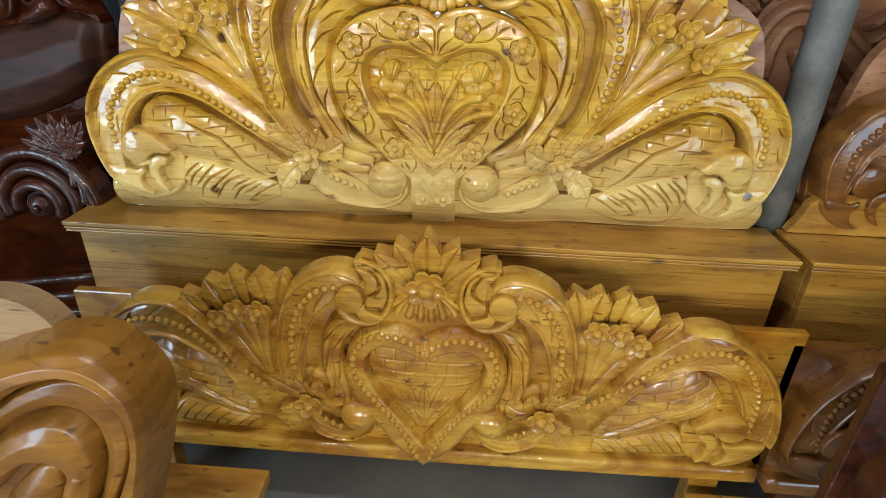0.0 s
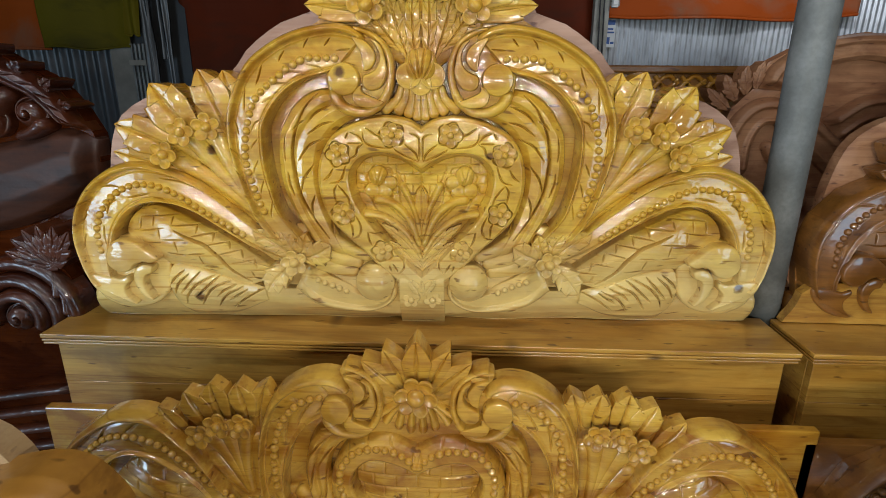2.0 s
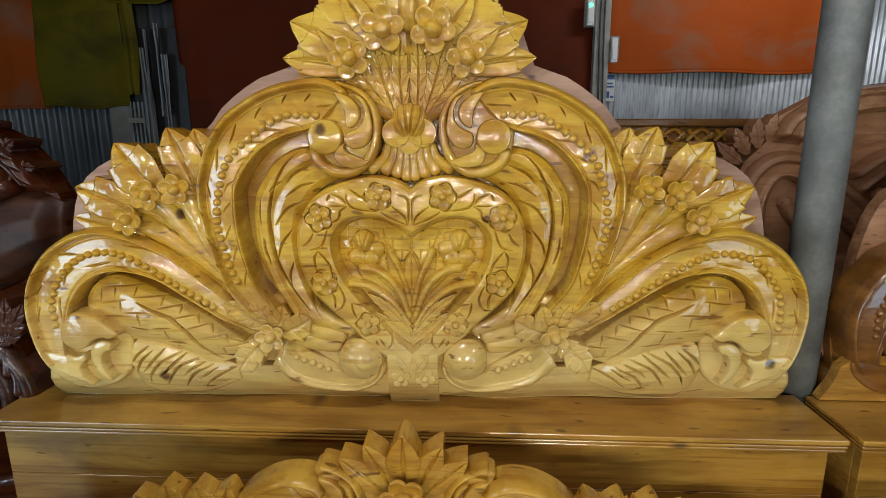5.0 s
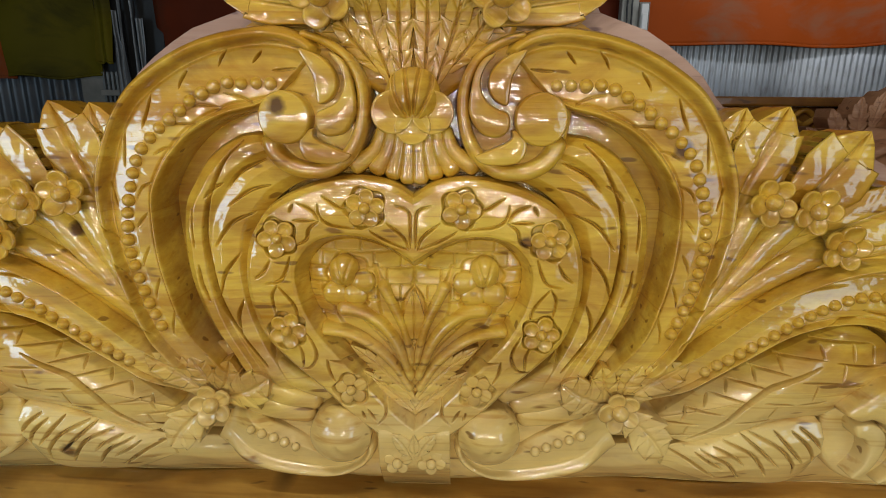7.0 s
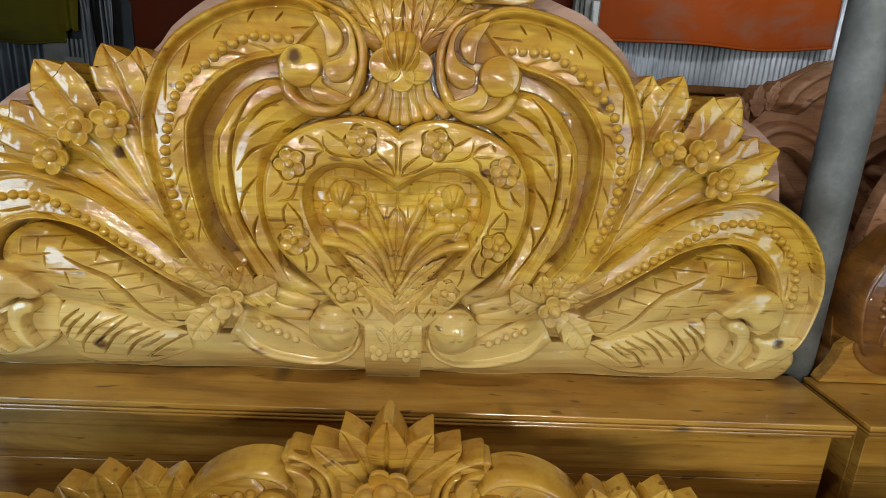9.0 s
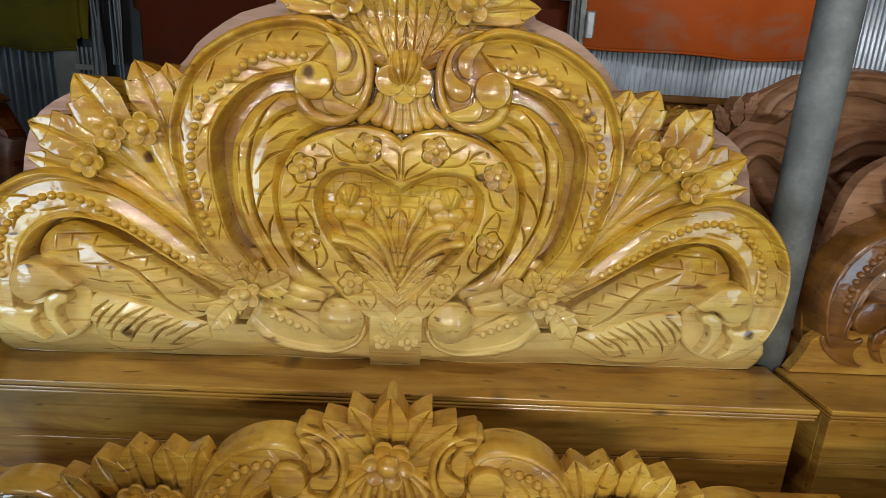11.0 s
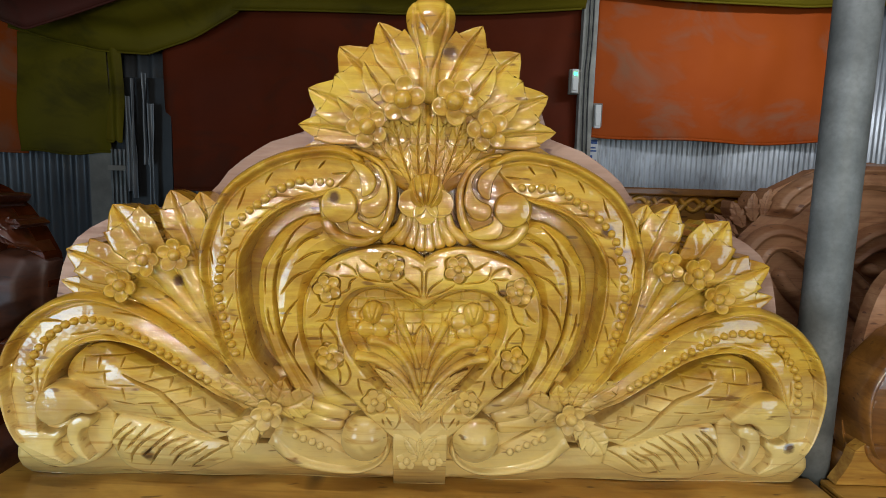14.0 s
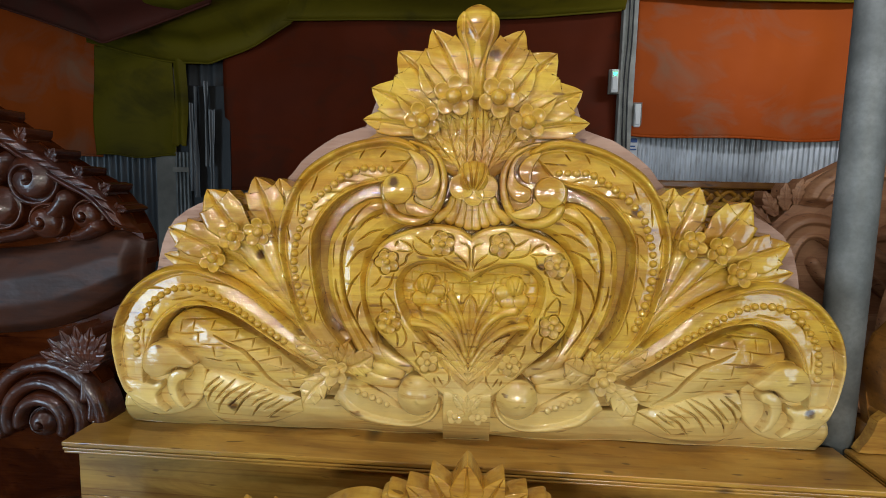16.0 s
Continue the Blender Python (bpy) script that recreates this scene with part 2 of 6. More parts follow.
# ---- building helpers ----
def mesh_of(name, verts, faces, mat, smooth=True):
    me = bpy.data.meshes.new(name)
    me.from_pydata([tuple(v) for v in verts], [], faces)
    me.materials.append(mat)
    if smooth:
        me.polygons.foreach_set("use_smooth", [True] * len(me.polygons))
    me.update()
    return me


def thing(name, label, category, m=None, group="", kind=""):
    e = new(name)
    e.empty_display_size = 0.05
    if m is not None:
        e.matrix_world = m
    return tagged(e, label, category, group, kind)


def child(name, me, parent, label="", m=None):
    ob = new(name, me)
    ob.parent = parent
    if m is not None:
        ob.matrix_basis = m
    return tagged(ob, label) if label else ob


def part(name, bm, mat, parent, label="", smooth=False):
    me = bpy.data.meshes.new(name)
    bm.normal_update()
    bm.to_mesh(me)
    bm.free()
    me.materials.append(mat)
    if smooth:
        me.polygons.foreach_set("use_smooth", [True] * len(me.polygons))
    return child(name, me, parent, label)


def box(x0, x1, y0, y1, z0, z1, bevel=0.004, seg=2):
    bm = bmesh.new()
    bmesh.ops.create_cube(bm, size=1.0)
    for v in bm.verts:
        v.co = ((x0 + x1) / 2 + v.co.x * (x1 - x0), (y0 + y1) / 2 + v.co.y * (y1 - y0), (z0 + z1) / 2 + v.co.z * (z1 - z0))
    if bevel:
        bmesh.ops.bevel(bm, geom=bm.edges[:], offset=bevel, segments=seg, affect="EDGES", profile=0.5)
    return bm


def spline(pts, n, closed=False):
    """Catmull-Rom through pts, n points at even arc length."""
    p = np.array(pts, float)
    if len(p) == 2:
        return np.linspace(p[0], p[1], n)
    q = np.vstack([p[-1:], p, p[:2]]) if closed else np.vstack([2 * p[:1] - p[1:2], p, 2 * p[-1:] - p[-2:-1]])
    out = []
    for i in range(len(q) - 3):
        a, b, c, d = q[i:i + 4]
        t = np.linspace(0, 1, 24, endpoint=False)[:, None]
        out.append(0.5 * (2 * b + (c - a) * t + (2 * a - 5 * b + 4 * c - d) * t ** 2 + (3 * b - a - 3 * c + d) * t ** 3))
    out = np.vstack(out + [q[-2:-1]])
    s = np.r_[0, np.cumsum(np.linalg.norm(np.diff(out, axis=0), axis=1))]
    k = np.linspace(0, s[-1], n + 1)[:-1] if closed else np.linspace(0, s[-1], n)
    return np.stack([np.interp(k, s, out[:, i]) for i in range(p.shape[1])], 1)


def length(c):
    return float(np.linalg.norm(np.diff(c, axis=0), axis=1).sum())


def smooth01(x):
    x = np.clip(x, 0, 1)
    return x * x * (3 - 2 * x)


def grid_faces(nu, nv, loop=False, flip=False):
    f = []
    for i in range(nu if loop else nu - 1):
        a, b = i * nv, ((i + 1) % nu) * nv
        for j in range(nv - 1):
            q = (a + j, b + j, b + j + 1, a + j + 1)
            f.append(q[::-1] if flip else q)
    return f


def face_front(verts, faces):
    """Turns all the faces so that most look to -y."""
    total = 0.0
    for f in faces[:: max(1, len(faces) // 200)]:
        a, b, c = (verts[i] for i in f[:3])
        total += np.cross(b - a, c - a)[1]
    return [f[::-1] for f in faces] if total > 0 else faces


LOW = -0.045
FLOORS = {}


def relief(P, h, mat, name, parent, sgn=1, loop=False, label=""):
    """P: (nu, nv, 2) places in the board's plane, h: (nu, nv) heights towards the viewer."""
    h = np.maximum(h, FLOORS.get(parent.name, -0.09))
    v = np.stack([P[..., 0] * sgn, -h, P[..., 1]], -1).reshape(-1, 3)
    nu, nv = h.shape
    return child(name, mesh_of(name, v, face_front(v, grid_faces(nu, nv, loop)), mat), parent, label)


def knife(P, strokes, depth, width=0.0030):
    """V-shaped knife cuts. strokes: rows of (along, across) from 0 to 1 over the patch P, each a short line."""
    nu, nv = P.shape[:2]
    D = np.zeros((nu, nv))
    for st in strokes:
        k = np.linspace(0, 1, 64)
        n = len(st)
        iu = np.interp(k, np.linspace(0, 1, n), [q[0] for q in st]) * (nu - 1)
        iv = 2 + np.interp(k, np.linspace(0, 1, n), [q[1] for q in st]) * (nv - 5)
        ok = (iu >= 0) & (iu <= nu - 1)
        if ok.sum() < 4:
            continue
        iu, iv, kk = iu[ok], iv[ok], k[ok]
        a0, b0 = np.floor(iu).astype(int).clip(0, nu - 2), np.floor(iv).astype(int).clip(0, nv - 2)
        fu, fv = (iu - a0)[:, None], (iv - b0)[:, None]
        pts = P[a0, b0] * (1 - fu) * (1 - fv) + P[a0 + 1, b0] * fu * (1 - fv) + P[a0, b0 + 1] * (1 - fu) * fv + P[a0 + 1, b0 + 1] * fu * fv
        r0, r1 = max(0, int(iu.min()) - 14), min(nu, int(iu.max()) + 15)
        Q = P[r0:r1]
        taper = 0.25 + 0.75 * np.sin(np.pi * np.clip(kk, 0.0, 1.0)) ** 0.6
        d = np.sqrt(((Q[:, :, None] - pts[None, None]) ** 2).sum(-1))
        c = (np.clip(1 - d / (width * taper), 0, 1) * depth * taper).max(-1)
        D[r0:r1] = np.maximum(D[r0:r1], c)
    return D


def strokes(curves, depth=0.010, width=0.0042, drift=0.0015):
    """Single gouge cuts, each along a short curve in the board's plane; the halves share them, give or take the carver's hand."""
    lines = []
    for c in curves:
        c = np.array(c, float) + np.array([random.uniform(-1, 1), random.uniform(-1, 1)]) * drift
        lines.append(spline(c, max(10, int(length(c) / 0.0016))))

    def f(P):
        q = P * 1.0
        q[..., 0] = np.abs(q[..., 0])
        D = np.zeros(q.shape[:2])
        for c in lines:
            near = ((q > c.min(0) - width) & (q < c.max(0) + width)).all(-1)
            if not near.any():
                continue
            k = np.linspace(0, 1, len(c))
            w = 0.30 + 0.70 * np.sin(np.pi * k) ** 0.6
            d = np.linalg.norm(q[near][:, None] - c[None], axis=-1)
            D[near] = np.maximum(D[near], (np.clip(1.15 * (1 - d / (width * w)), 0, 1) * depth * w).max(1))
        return D
    return f


def band(A, B, profile, mat, name, parent, sgn=1, nu=240, nv=34, tapers=(0.03, 0.03), cut=None, low=-0.045):
    """A carved band between the curves A and B; profile: (across, height) pairs."""
    a, b = spline(A, nu), spline(B, nu)
    vs = np.r_[0, 0, np.linspace(0, 1, nv), 1, 1]
    pv, ph = zip(*profile)
    hs = np.interp(np.linspace(0, 1, nv), pv, ph)
    hs = np.convolve(np.r_[hs[0], hs, hs[-1]], [0.2, 0.6, 0.2], "valid")
    hs = np.r_[low, min(hs[0] * 0.6, hs[0]), hs, min(hs[-1] * 0.6, hs[-1]), low]
    P = a[:, None] * (1 - vs[None, :, None]) + b[:, None] * vs[None, :, None]
    U = np.linspace(0, 0.5 * (length(a) + length(b)), nu)[:, None] + 0 * vs[None]
    L = U[-1, 0]
    tp = np.ones(nu)
    if tapers[0]:
        tp *= smooth01(U[:, 0] / tapers[0]) * 0.9 + 0.1
    if tapers[1]:
        tp *= smooth01((L - U[:, 0]) / tapers[1]) * 0.9 + 0.1
    H = np.where(hs[None] > 0, hs[None] * tp[:, None], hs[None])
    if cut:
        H = H - np.where(H > low + 0.006, cut(U, vs[None] + 0 * U, P), 0)
    P = np.concatenate([P[:1], P, P[-1:]])
    H = np.maximum(np.concatenate([0 * H[:1] + low, H, 0 * H[-1:] + low]), low)
    return relief(P, H, mat, name, parent, sgn)


def dome(outline, centre, mat, name, parent, sgn=1, n=160, rings=26, base=-0.045, edge=0.02, top=0.035, power=2.0, cut=None, label=""):
    """A rounded boss that fills a closed outline."""
    o = spline(outline, n, True)
    r = np.r_[1.0, 1.0, np.linspace(0.995, 0.0, rings)]
    P = np.array(centre)[None, None] + (o - np.array(centre))[:, None] * r[None, :, None]
    H = edge + (top - edge) * (1 - np.abs(r) ** power)
    H = np.broadcast_to(H, P.shape[:2]).copy()
    H[:, 0], H[:, 1] = base, base + (edge - base) * 0.75
    if cut:
        H[:, 2:] -= cut(P)[:, 2:]
    return relief(P, H, mat, name, parent, sgn, True, label)


def plateau(outline, top, mat, name, parent, sgn=1, base=-0.045, soft=0.006, n=90):
    """A flat-topped boss with upright sides and a rounded edge, cut to a closed outline."""
    o = spline(outline, n, True)
    t = np.roll(o, -1, 0) - np.roll(o, 1, 0)
    t /= np.linalg.norm(t, axis=1)[:, None]
    inward = np.stack([-t[:, 1], t[:, 0]], 1)
    area = np.sum(o[:, 0] * np.roll(o[:, 1], -1) - np.roll(o[:, 0], -1) * o[:, 1])
    inward *= 1 if area > 0 else -1
    # near a sharp tail the edge is rounded less
    gap = np.linalg.norm(o[:, None] - o[None], axis=-1)
    step = np.abs(np.arange(n)[:, None] - np.arange(n)[None])
    gap[np.minimum(step, n - step) < 6] = 9.0
    room = np.minimum(1.0, 0.27 * gap.min(1) / (1.5 * soft))
    room = np.minimum.reduce([np.roll(room, k) for k in range(-5, 6)])
    inward *= room[:, None]
    bm = bmesh.new()
    rings = []
    for inset, h in ((0.0, base), (0.0, top - 1.5 * soft), (0.22 * soft, top - 0.6 * soft), (0.75 * soft, top - 0.14 * soft), (1.5 * soft, top)):
        q, h = o + inward * inset, max(h, FLOORS.get(parent.name, -0.09))
        rings.append([bm.verts.new((p[0] * sgn, -h, p[1])) for p in q])
    for a, b in zip(rings[:-1], rings[1:]):
        for i in range(n):
            bm.faces.new((a[i], a[(i + 1) % n], b[(i + 1) % n], b[i]))
    cap = bm.faces.new(rings[-1])
    bm.normal_update()
    if cap.normal.y > 0:
        bmesh.ops.reverse_faces(bm, faces=bm.faces[:])
    bmesh.ops.triangulate(bm, faces=[cap])
    return part(name, bm, mat, parent, "", True)


def bricks(w, h, depth, line, slope=0.0):
    """Incised courses of a brick pattern."""
    def f(P):
        x, z = P[..., 0], P[..., 1] + slope * P[..., 0]
        row = np.floor(z / h)
        dz = np.abs((z / h) % 1 - 0.5) * h
        dx = np.abs((x / w + 0.5 * (row % 2)) % 1 - 0.5) * w
        return depth * np.maximum(np.clip(1 - (h / 2 - dz) / line, 0, 1), np.clip(1 - (w / 2 - dx) / line, 0, 1))
    return f


def leaf_shape(k):
    return np.interp(k, [0, 0.2, 0.45, 0.74, 0.9, 1.0], [0.40, 0.76, 1.0, 0.84, 0.46, 0.02])


def outline_cut(leaves, rounds, depth=0.006, width=0.004):
    """Cuts the ground along the outlines of leaves (root, tip, width) and of round flowers (centre, radius), on both halves."""
    def f(P):
        x, z = np.abs(P[..., 0]), P[..., 1]
        best = np.full(x.shape, 9.0)
        for a, b, w in leaves:
            ax, az = b[0] - a[0], b[1] - a[1]
            L = math.hypot(ax, az)
            k = ((x - a[0]) * ax + (z - a[1]) * az) / (L * L)
            q = np.abs(((x - a[0]) * -az + (z - a[1]) * ax) / L)
            d = q - 0.5 * w * leaf_shape(np.clip(k, 0, 1))
            d = np.where((k < -0.06) | (k > 1.12), 9.0, d)
            best = np.minimum(best, d)
        for c, r in rounds:
            t = np.arctan2(z - c[1], x - c[0])
            best = np.minimum(best, np.hypot(x - c[0], z - c[1]) - r * (0.90 + 0.10 * np.cos(5 * t)))
        return depth * np.clip(1 - np.clip(best, 0, 9) / width, 0, 1)
    return f


def volute(c, R, mat, parent, sgn=1, height=0.05, turns=1.4, phase=0.0, hand=1, name="volute", base=0.0, groove=0.014):
    """A round boss with a spiral furrow."""
    n, rings = 72, 30
    th = np.linspace(0, 2 * np.pi, n, endpoint=False)[:, None]
    r = np.r_[1.0, 1.0, np.linspace(0.99, 0.0, rings)][None]
    P = np.stack([c[0] + R * r * np.cos(th), c[1] + R * r * np.sin(th)], -1)
    k = (r * turns + hand * th / (2 * np.pi) + phase) % 1.0
    H = base + (height - base) * np.sqrt(np.clip(1 - (0.86 * r) ** 2, 0, 1)) - groove * np.exp(-((k - 0.5) / 0.10) ** 2) * smooth01((1 - r) * 6) * smooth01(r * 4) + 0 * th
    H[:, 0], H[:, 1] = LOW, base + (height - base) * 0.35
    return relief(P, H, mat, name, parent, sgn, True)


def ridge(path, r0, r1, mat, name, parent, sgn=1, h0=0.02, h1=0.02, base=0.0, n=48, flat=0.8):
    """A half-round tapering ridge along a path, such as a stem or a comma of a scroll."""
    c = spline(path, n)
    t = np.gradient(c, axis=0)
    t /= np.linalg.norm(t, axis=1)[:, None]
    nor = np.stack([-t[:, 1], t[:, 0]], 1)
    k = np.linspace(0, 1, n)
    rad = r0 + (r1 - r0) * k
    L = length(c)
    end = np.sqrt(np.clip(1 - (1 - np.clip((1 - k) * L / max(r1, 1e-4), 0, 1)) ** 2, 0, 1))
    beg = np.sqrt(np.clip(1 - (1 - np.clip(k * L / max(r0, 1e-4), 0, 1)) ** 2, 0, 1))
    w = rad * np.maximum(end * beg, 0.03)
    hh = (h0 + (h1 - h0) * k) * np.maximum(end * beg, 0.03)
    m = 17
    a = np.linspace(0, np.pi, m)
    P = c[:, None] + nor[:, None] * (w[:, None] * np.cos(a)[None])[..., None]
    H = base + hh[:, None] * np.clip(np.sin(a), 0, 1)[None] ** flat
    H[:, 0] = H[:, -1] = LOW
    return relief(P, H, mat, name, parent, sgn)


def leaf(root, tip, width, mat, parent, sgn=1, bend=0.0, teeth=3, base=0.012, lift=0.02, name="leaf", deep=0.22, vein=0.003, peak=0.45, ribs=0.6, fold=0.0):
    """A carved leaf with pointed teeth along its edge, a sunk midrib and side veins."""
    root, tip = np.array(root, float), np.array(tip, float)
    ax = tip - root
    L = float(np.linalg.norm(ax))
    side = np.array([-ax[1], ax[0]]) / L
    big = L > 0.06
    n, m = (58, 23) if big else (26, 13)
    k = np.linspace(0, 1, n)
    tip_w = (0.74, 0.28) if fold else (0.62, 0.20)
    shape = np.interp(k, [0, peak * 0.45, peak, 0.5 * peak + 0.5, 0.95, 1.0], [0.40, 0.76, 1.0, *tip_w, 0.01])
    if teeth:
        ends = np.linspace(0.30, 0.80, teeth) if teeth > 1 else np.array([0.55])
        k = np.sort(np.r_[k, ends - 0.002, ends + 0.002])
        n = len(k)
        shape = np.interp(k, [0, peak * 0.45, peak, 0.5 * peak + 0.5, 0.95, 1.0], [0.40, 0.76, 1.0, *tip_w, 0.01])
        start = np.r_[0.0, ends]
        idx = np.searchsorted(ends, k, side="right")
        stop = np.r_[ends, 1.3][idx]
        saw = (k - start[idx]) / (stop - start[idx])
        saw = np.where(idx == len(ends), 0.75, saw)
        w = 0.5 * width * shape * ((1 - deep) + deep * saw)
        lean = np.where(idx == len(ends), 0.0, 0.04 * saw ** 2)
    else:
        w, lean = 0.5 * width * shape, 0 * k
    mid = root + ax * k[:, None] + side * (bend * np.sin(np.pi * k))[:, None]
    v = np.linspace(-1, 1, m)
    P = mid[:, None] + side[None, None] * (w[:, None] * v[None])[..., None] + ax[None, None] * (lean[:, None] * np.abs(v)[None] ** 1.5)[..., None]
    av = np.abs(v)[None]
    H = base + lift * (0.25 + 0.75 * k)[:, None] + 0.085 * width * np.sqrt(np.clip(1 - (av * 0.95) ** 2, 0, 1)) * shape[:, None] + fold * width * (av - 0.25 * v[None]) * shape[:, None]
    H = H - vein * 1.4 * np.clip(1 - av / 0.13, 0, 1)
    ph = (k[:, None] * (teeth + 0.8) - 0.5 * av) % 1
    H = H - vein * ribs * np.clip(1 - np.abs(ph - 0.5) / 0.10, 0, 1) * smooth01((av - 0.1) * 8) * smooth01((1 - av) * 5)
    rim = H[:, :1] - 0.0025
    P = np.concatenate([P[:, :1], P[:, :1], P, P[:, -1:], P[:, -1:]], 1)
    H = np.concatenate([0 * rim + LOW, rim, H, rim, 0 * rim + LOW], 1)
    P = np.concatenate([P, P[-1:]], 0)
    H = np.concatenate([H, 0 * H[-1:] + LOW], 0)
    return relief(P, H, mat, name, parent, sgn)


BALLS = {}


def ball_mesh(name, mat, segments=14, rings=9):
    if (name, mat.name) not in BALLS:
        bm = bmesh.new()
        bmesh.ops.create_uvsphere(bm, u_segments=segments, v_segments=rings, radius=0.03)
        me = bpy.data.meshes.new(name)
        bm.to_mesh(me)
        bm.free()
        me.materials.append(mat)
        me.polygons.foreach_set("use_smooth", [True] * len(me.polygons))
        BALLS[(name, mat.name)] = me
    return BALLS[(name, mat.name)]


def ball(c, h, r, mat, parent, sgn=1, name="bead", squash=1.0):
    m = Matrix.LocRotScale((c[0] * sgn, -h, c[1]), None, (r / 0.03, r * squash / 0.03, r / 0.03))
    return child(name, ball_mesh(name, mat), parent, "", m)


def beads(curve, r, h, mat, parent, sgn=1, gap=2.12):
    c = spline(curve, 400)
    n = int(length(c) / (r * gap)) + 1
    for p in spline(curve, n):
        k = random.uniform(0.9, 1.06)
        ball(p + np.array([random.uniform(-1, 1), random.uniform(-1, 1)]) * 0.0006, h, r * k, mat, parent, sgn)


def petal_ring(R, n, mat, name, cup):
    """n separate round petals, each a shallow dish that leans outwards."""
    verts, faces = [], []
    for i in range(n):
        a = 2 * np.pi * i / n + random.uniform(-0.08, 0.08)
        ca, sa = math.cos(a), math.sin(a)
        pr = R * (0.43 if n == 5 else 0.36) * random.uniform(0.93, 1.05)
        lean = random.uniform(0.8, 1.3)
        off, rings, seg = len(verts), 5, 16
        rows = []
        for q in range(rings + 2):
            r = min(q, rings) / rings
            row = []
            for g in range(seg):
                t = 2 * np.pi * g / seg
                lx, lz = R * 0.58 + pr * r * math.cos(t), pr * r * math.sin(t) * 0.95
                h = R * (0.16 * lean + cup * lean * (lx / R - 0.4) + (0.14 if R > 0.028 else -0.02) * r * r)
                if q == rings:
                    h -= 0.03 * R
                if q == rings + 1:
                    h -= R * 0.20
                row.append(len(verts))
                verts.append((ca * lx - sa * lz, -h, sa * lx + ca * lz))
            rows.append(row)
        for q in range(rings + 1):
            for g in range(seg):
                g2 = (g + 1) % seg
                faces.append((rows[q][g], rows[q + 1][g], rows[q + 1][g2], rows[q][g2]))
    v = np.array(verts)
    return mesh_of(name, v, face_front(v, faces), mat)


FLOWERS = {}


def flower(c, R, h, mat, parent, sgn=1, n=5, turn=0.3, core=0.36, cup=0.28):
    key = (round(R, 4), n, mat.name, round(cup, 2))
    if key not in FLOWERS:
        FLOWERS[key] = petal_ring(R, n, mat, "flower", cup)
    ob = child("flower", FLOWERS[key], parent, "", Matrix.Translation((c[0] * sgn, -h, c[1])) @ Matrix.Rotation(turn * sgn, 4, "Y"))
    b = child("flower_centre", ball_mesh("flower_centre", mat), ob, "", Matrix.LocRotScale((0, -0.34 * R, 0), None, (core * R / 0.03, core * R * 0.9 / 0.03, core * R / 0.03)))
    return ob


def slab(outline, y0, y1, mat, name, parent, n=0, bevel=0.004, label="", both=True):
    """A board cut to an outline; the half outline is mirrored."""
    o = spline(outline, n) if n else np.array(outline, float)
    if both:
        o = np.vstack([o, (o * [-1, 1])[::-1]])
    keep = [o[0]]
    for p in o[1:]:
        if np.linalg.norm(p - keep[-1]) > 0.001 and np.linalg.norm(p - keep[0]) > 0.001:
            keep.append(p)
    bm = bmesh.new()
    vs = [bm.verts.new((p[0], y0, p[1])) for p in keep]
    f = bm.faces.new(vs)
    r = bmesh.ops.extrude_face_region(bm, geom=[f])
    for e in r["geom"]:
        if isinstance(e, bmesh.types.BMVert):
            e.co.y = y1
    bmesh.ops.recalc_face_normals(bm, faces=bm.faces[:])
    bmesh.ops.triangulate(bm, faces=[q for q in bm.faces if len(q.verts) > 4])
    return part(name, bm, mat, parent, label)


RIM = [(0, 0.022), (0.04, 0.040), (0.10, 0.049), (0.15, 0.046), (0.175, 0.031), (0.21, 0.026), (0.25, 0.030), (0.60, 0.034), (0.85, 0.034), (0.88, 0.029), (0.905, 0.036), (0.95, 0.043), (0.985, 0.038), (1, 0.018)]


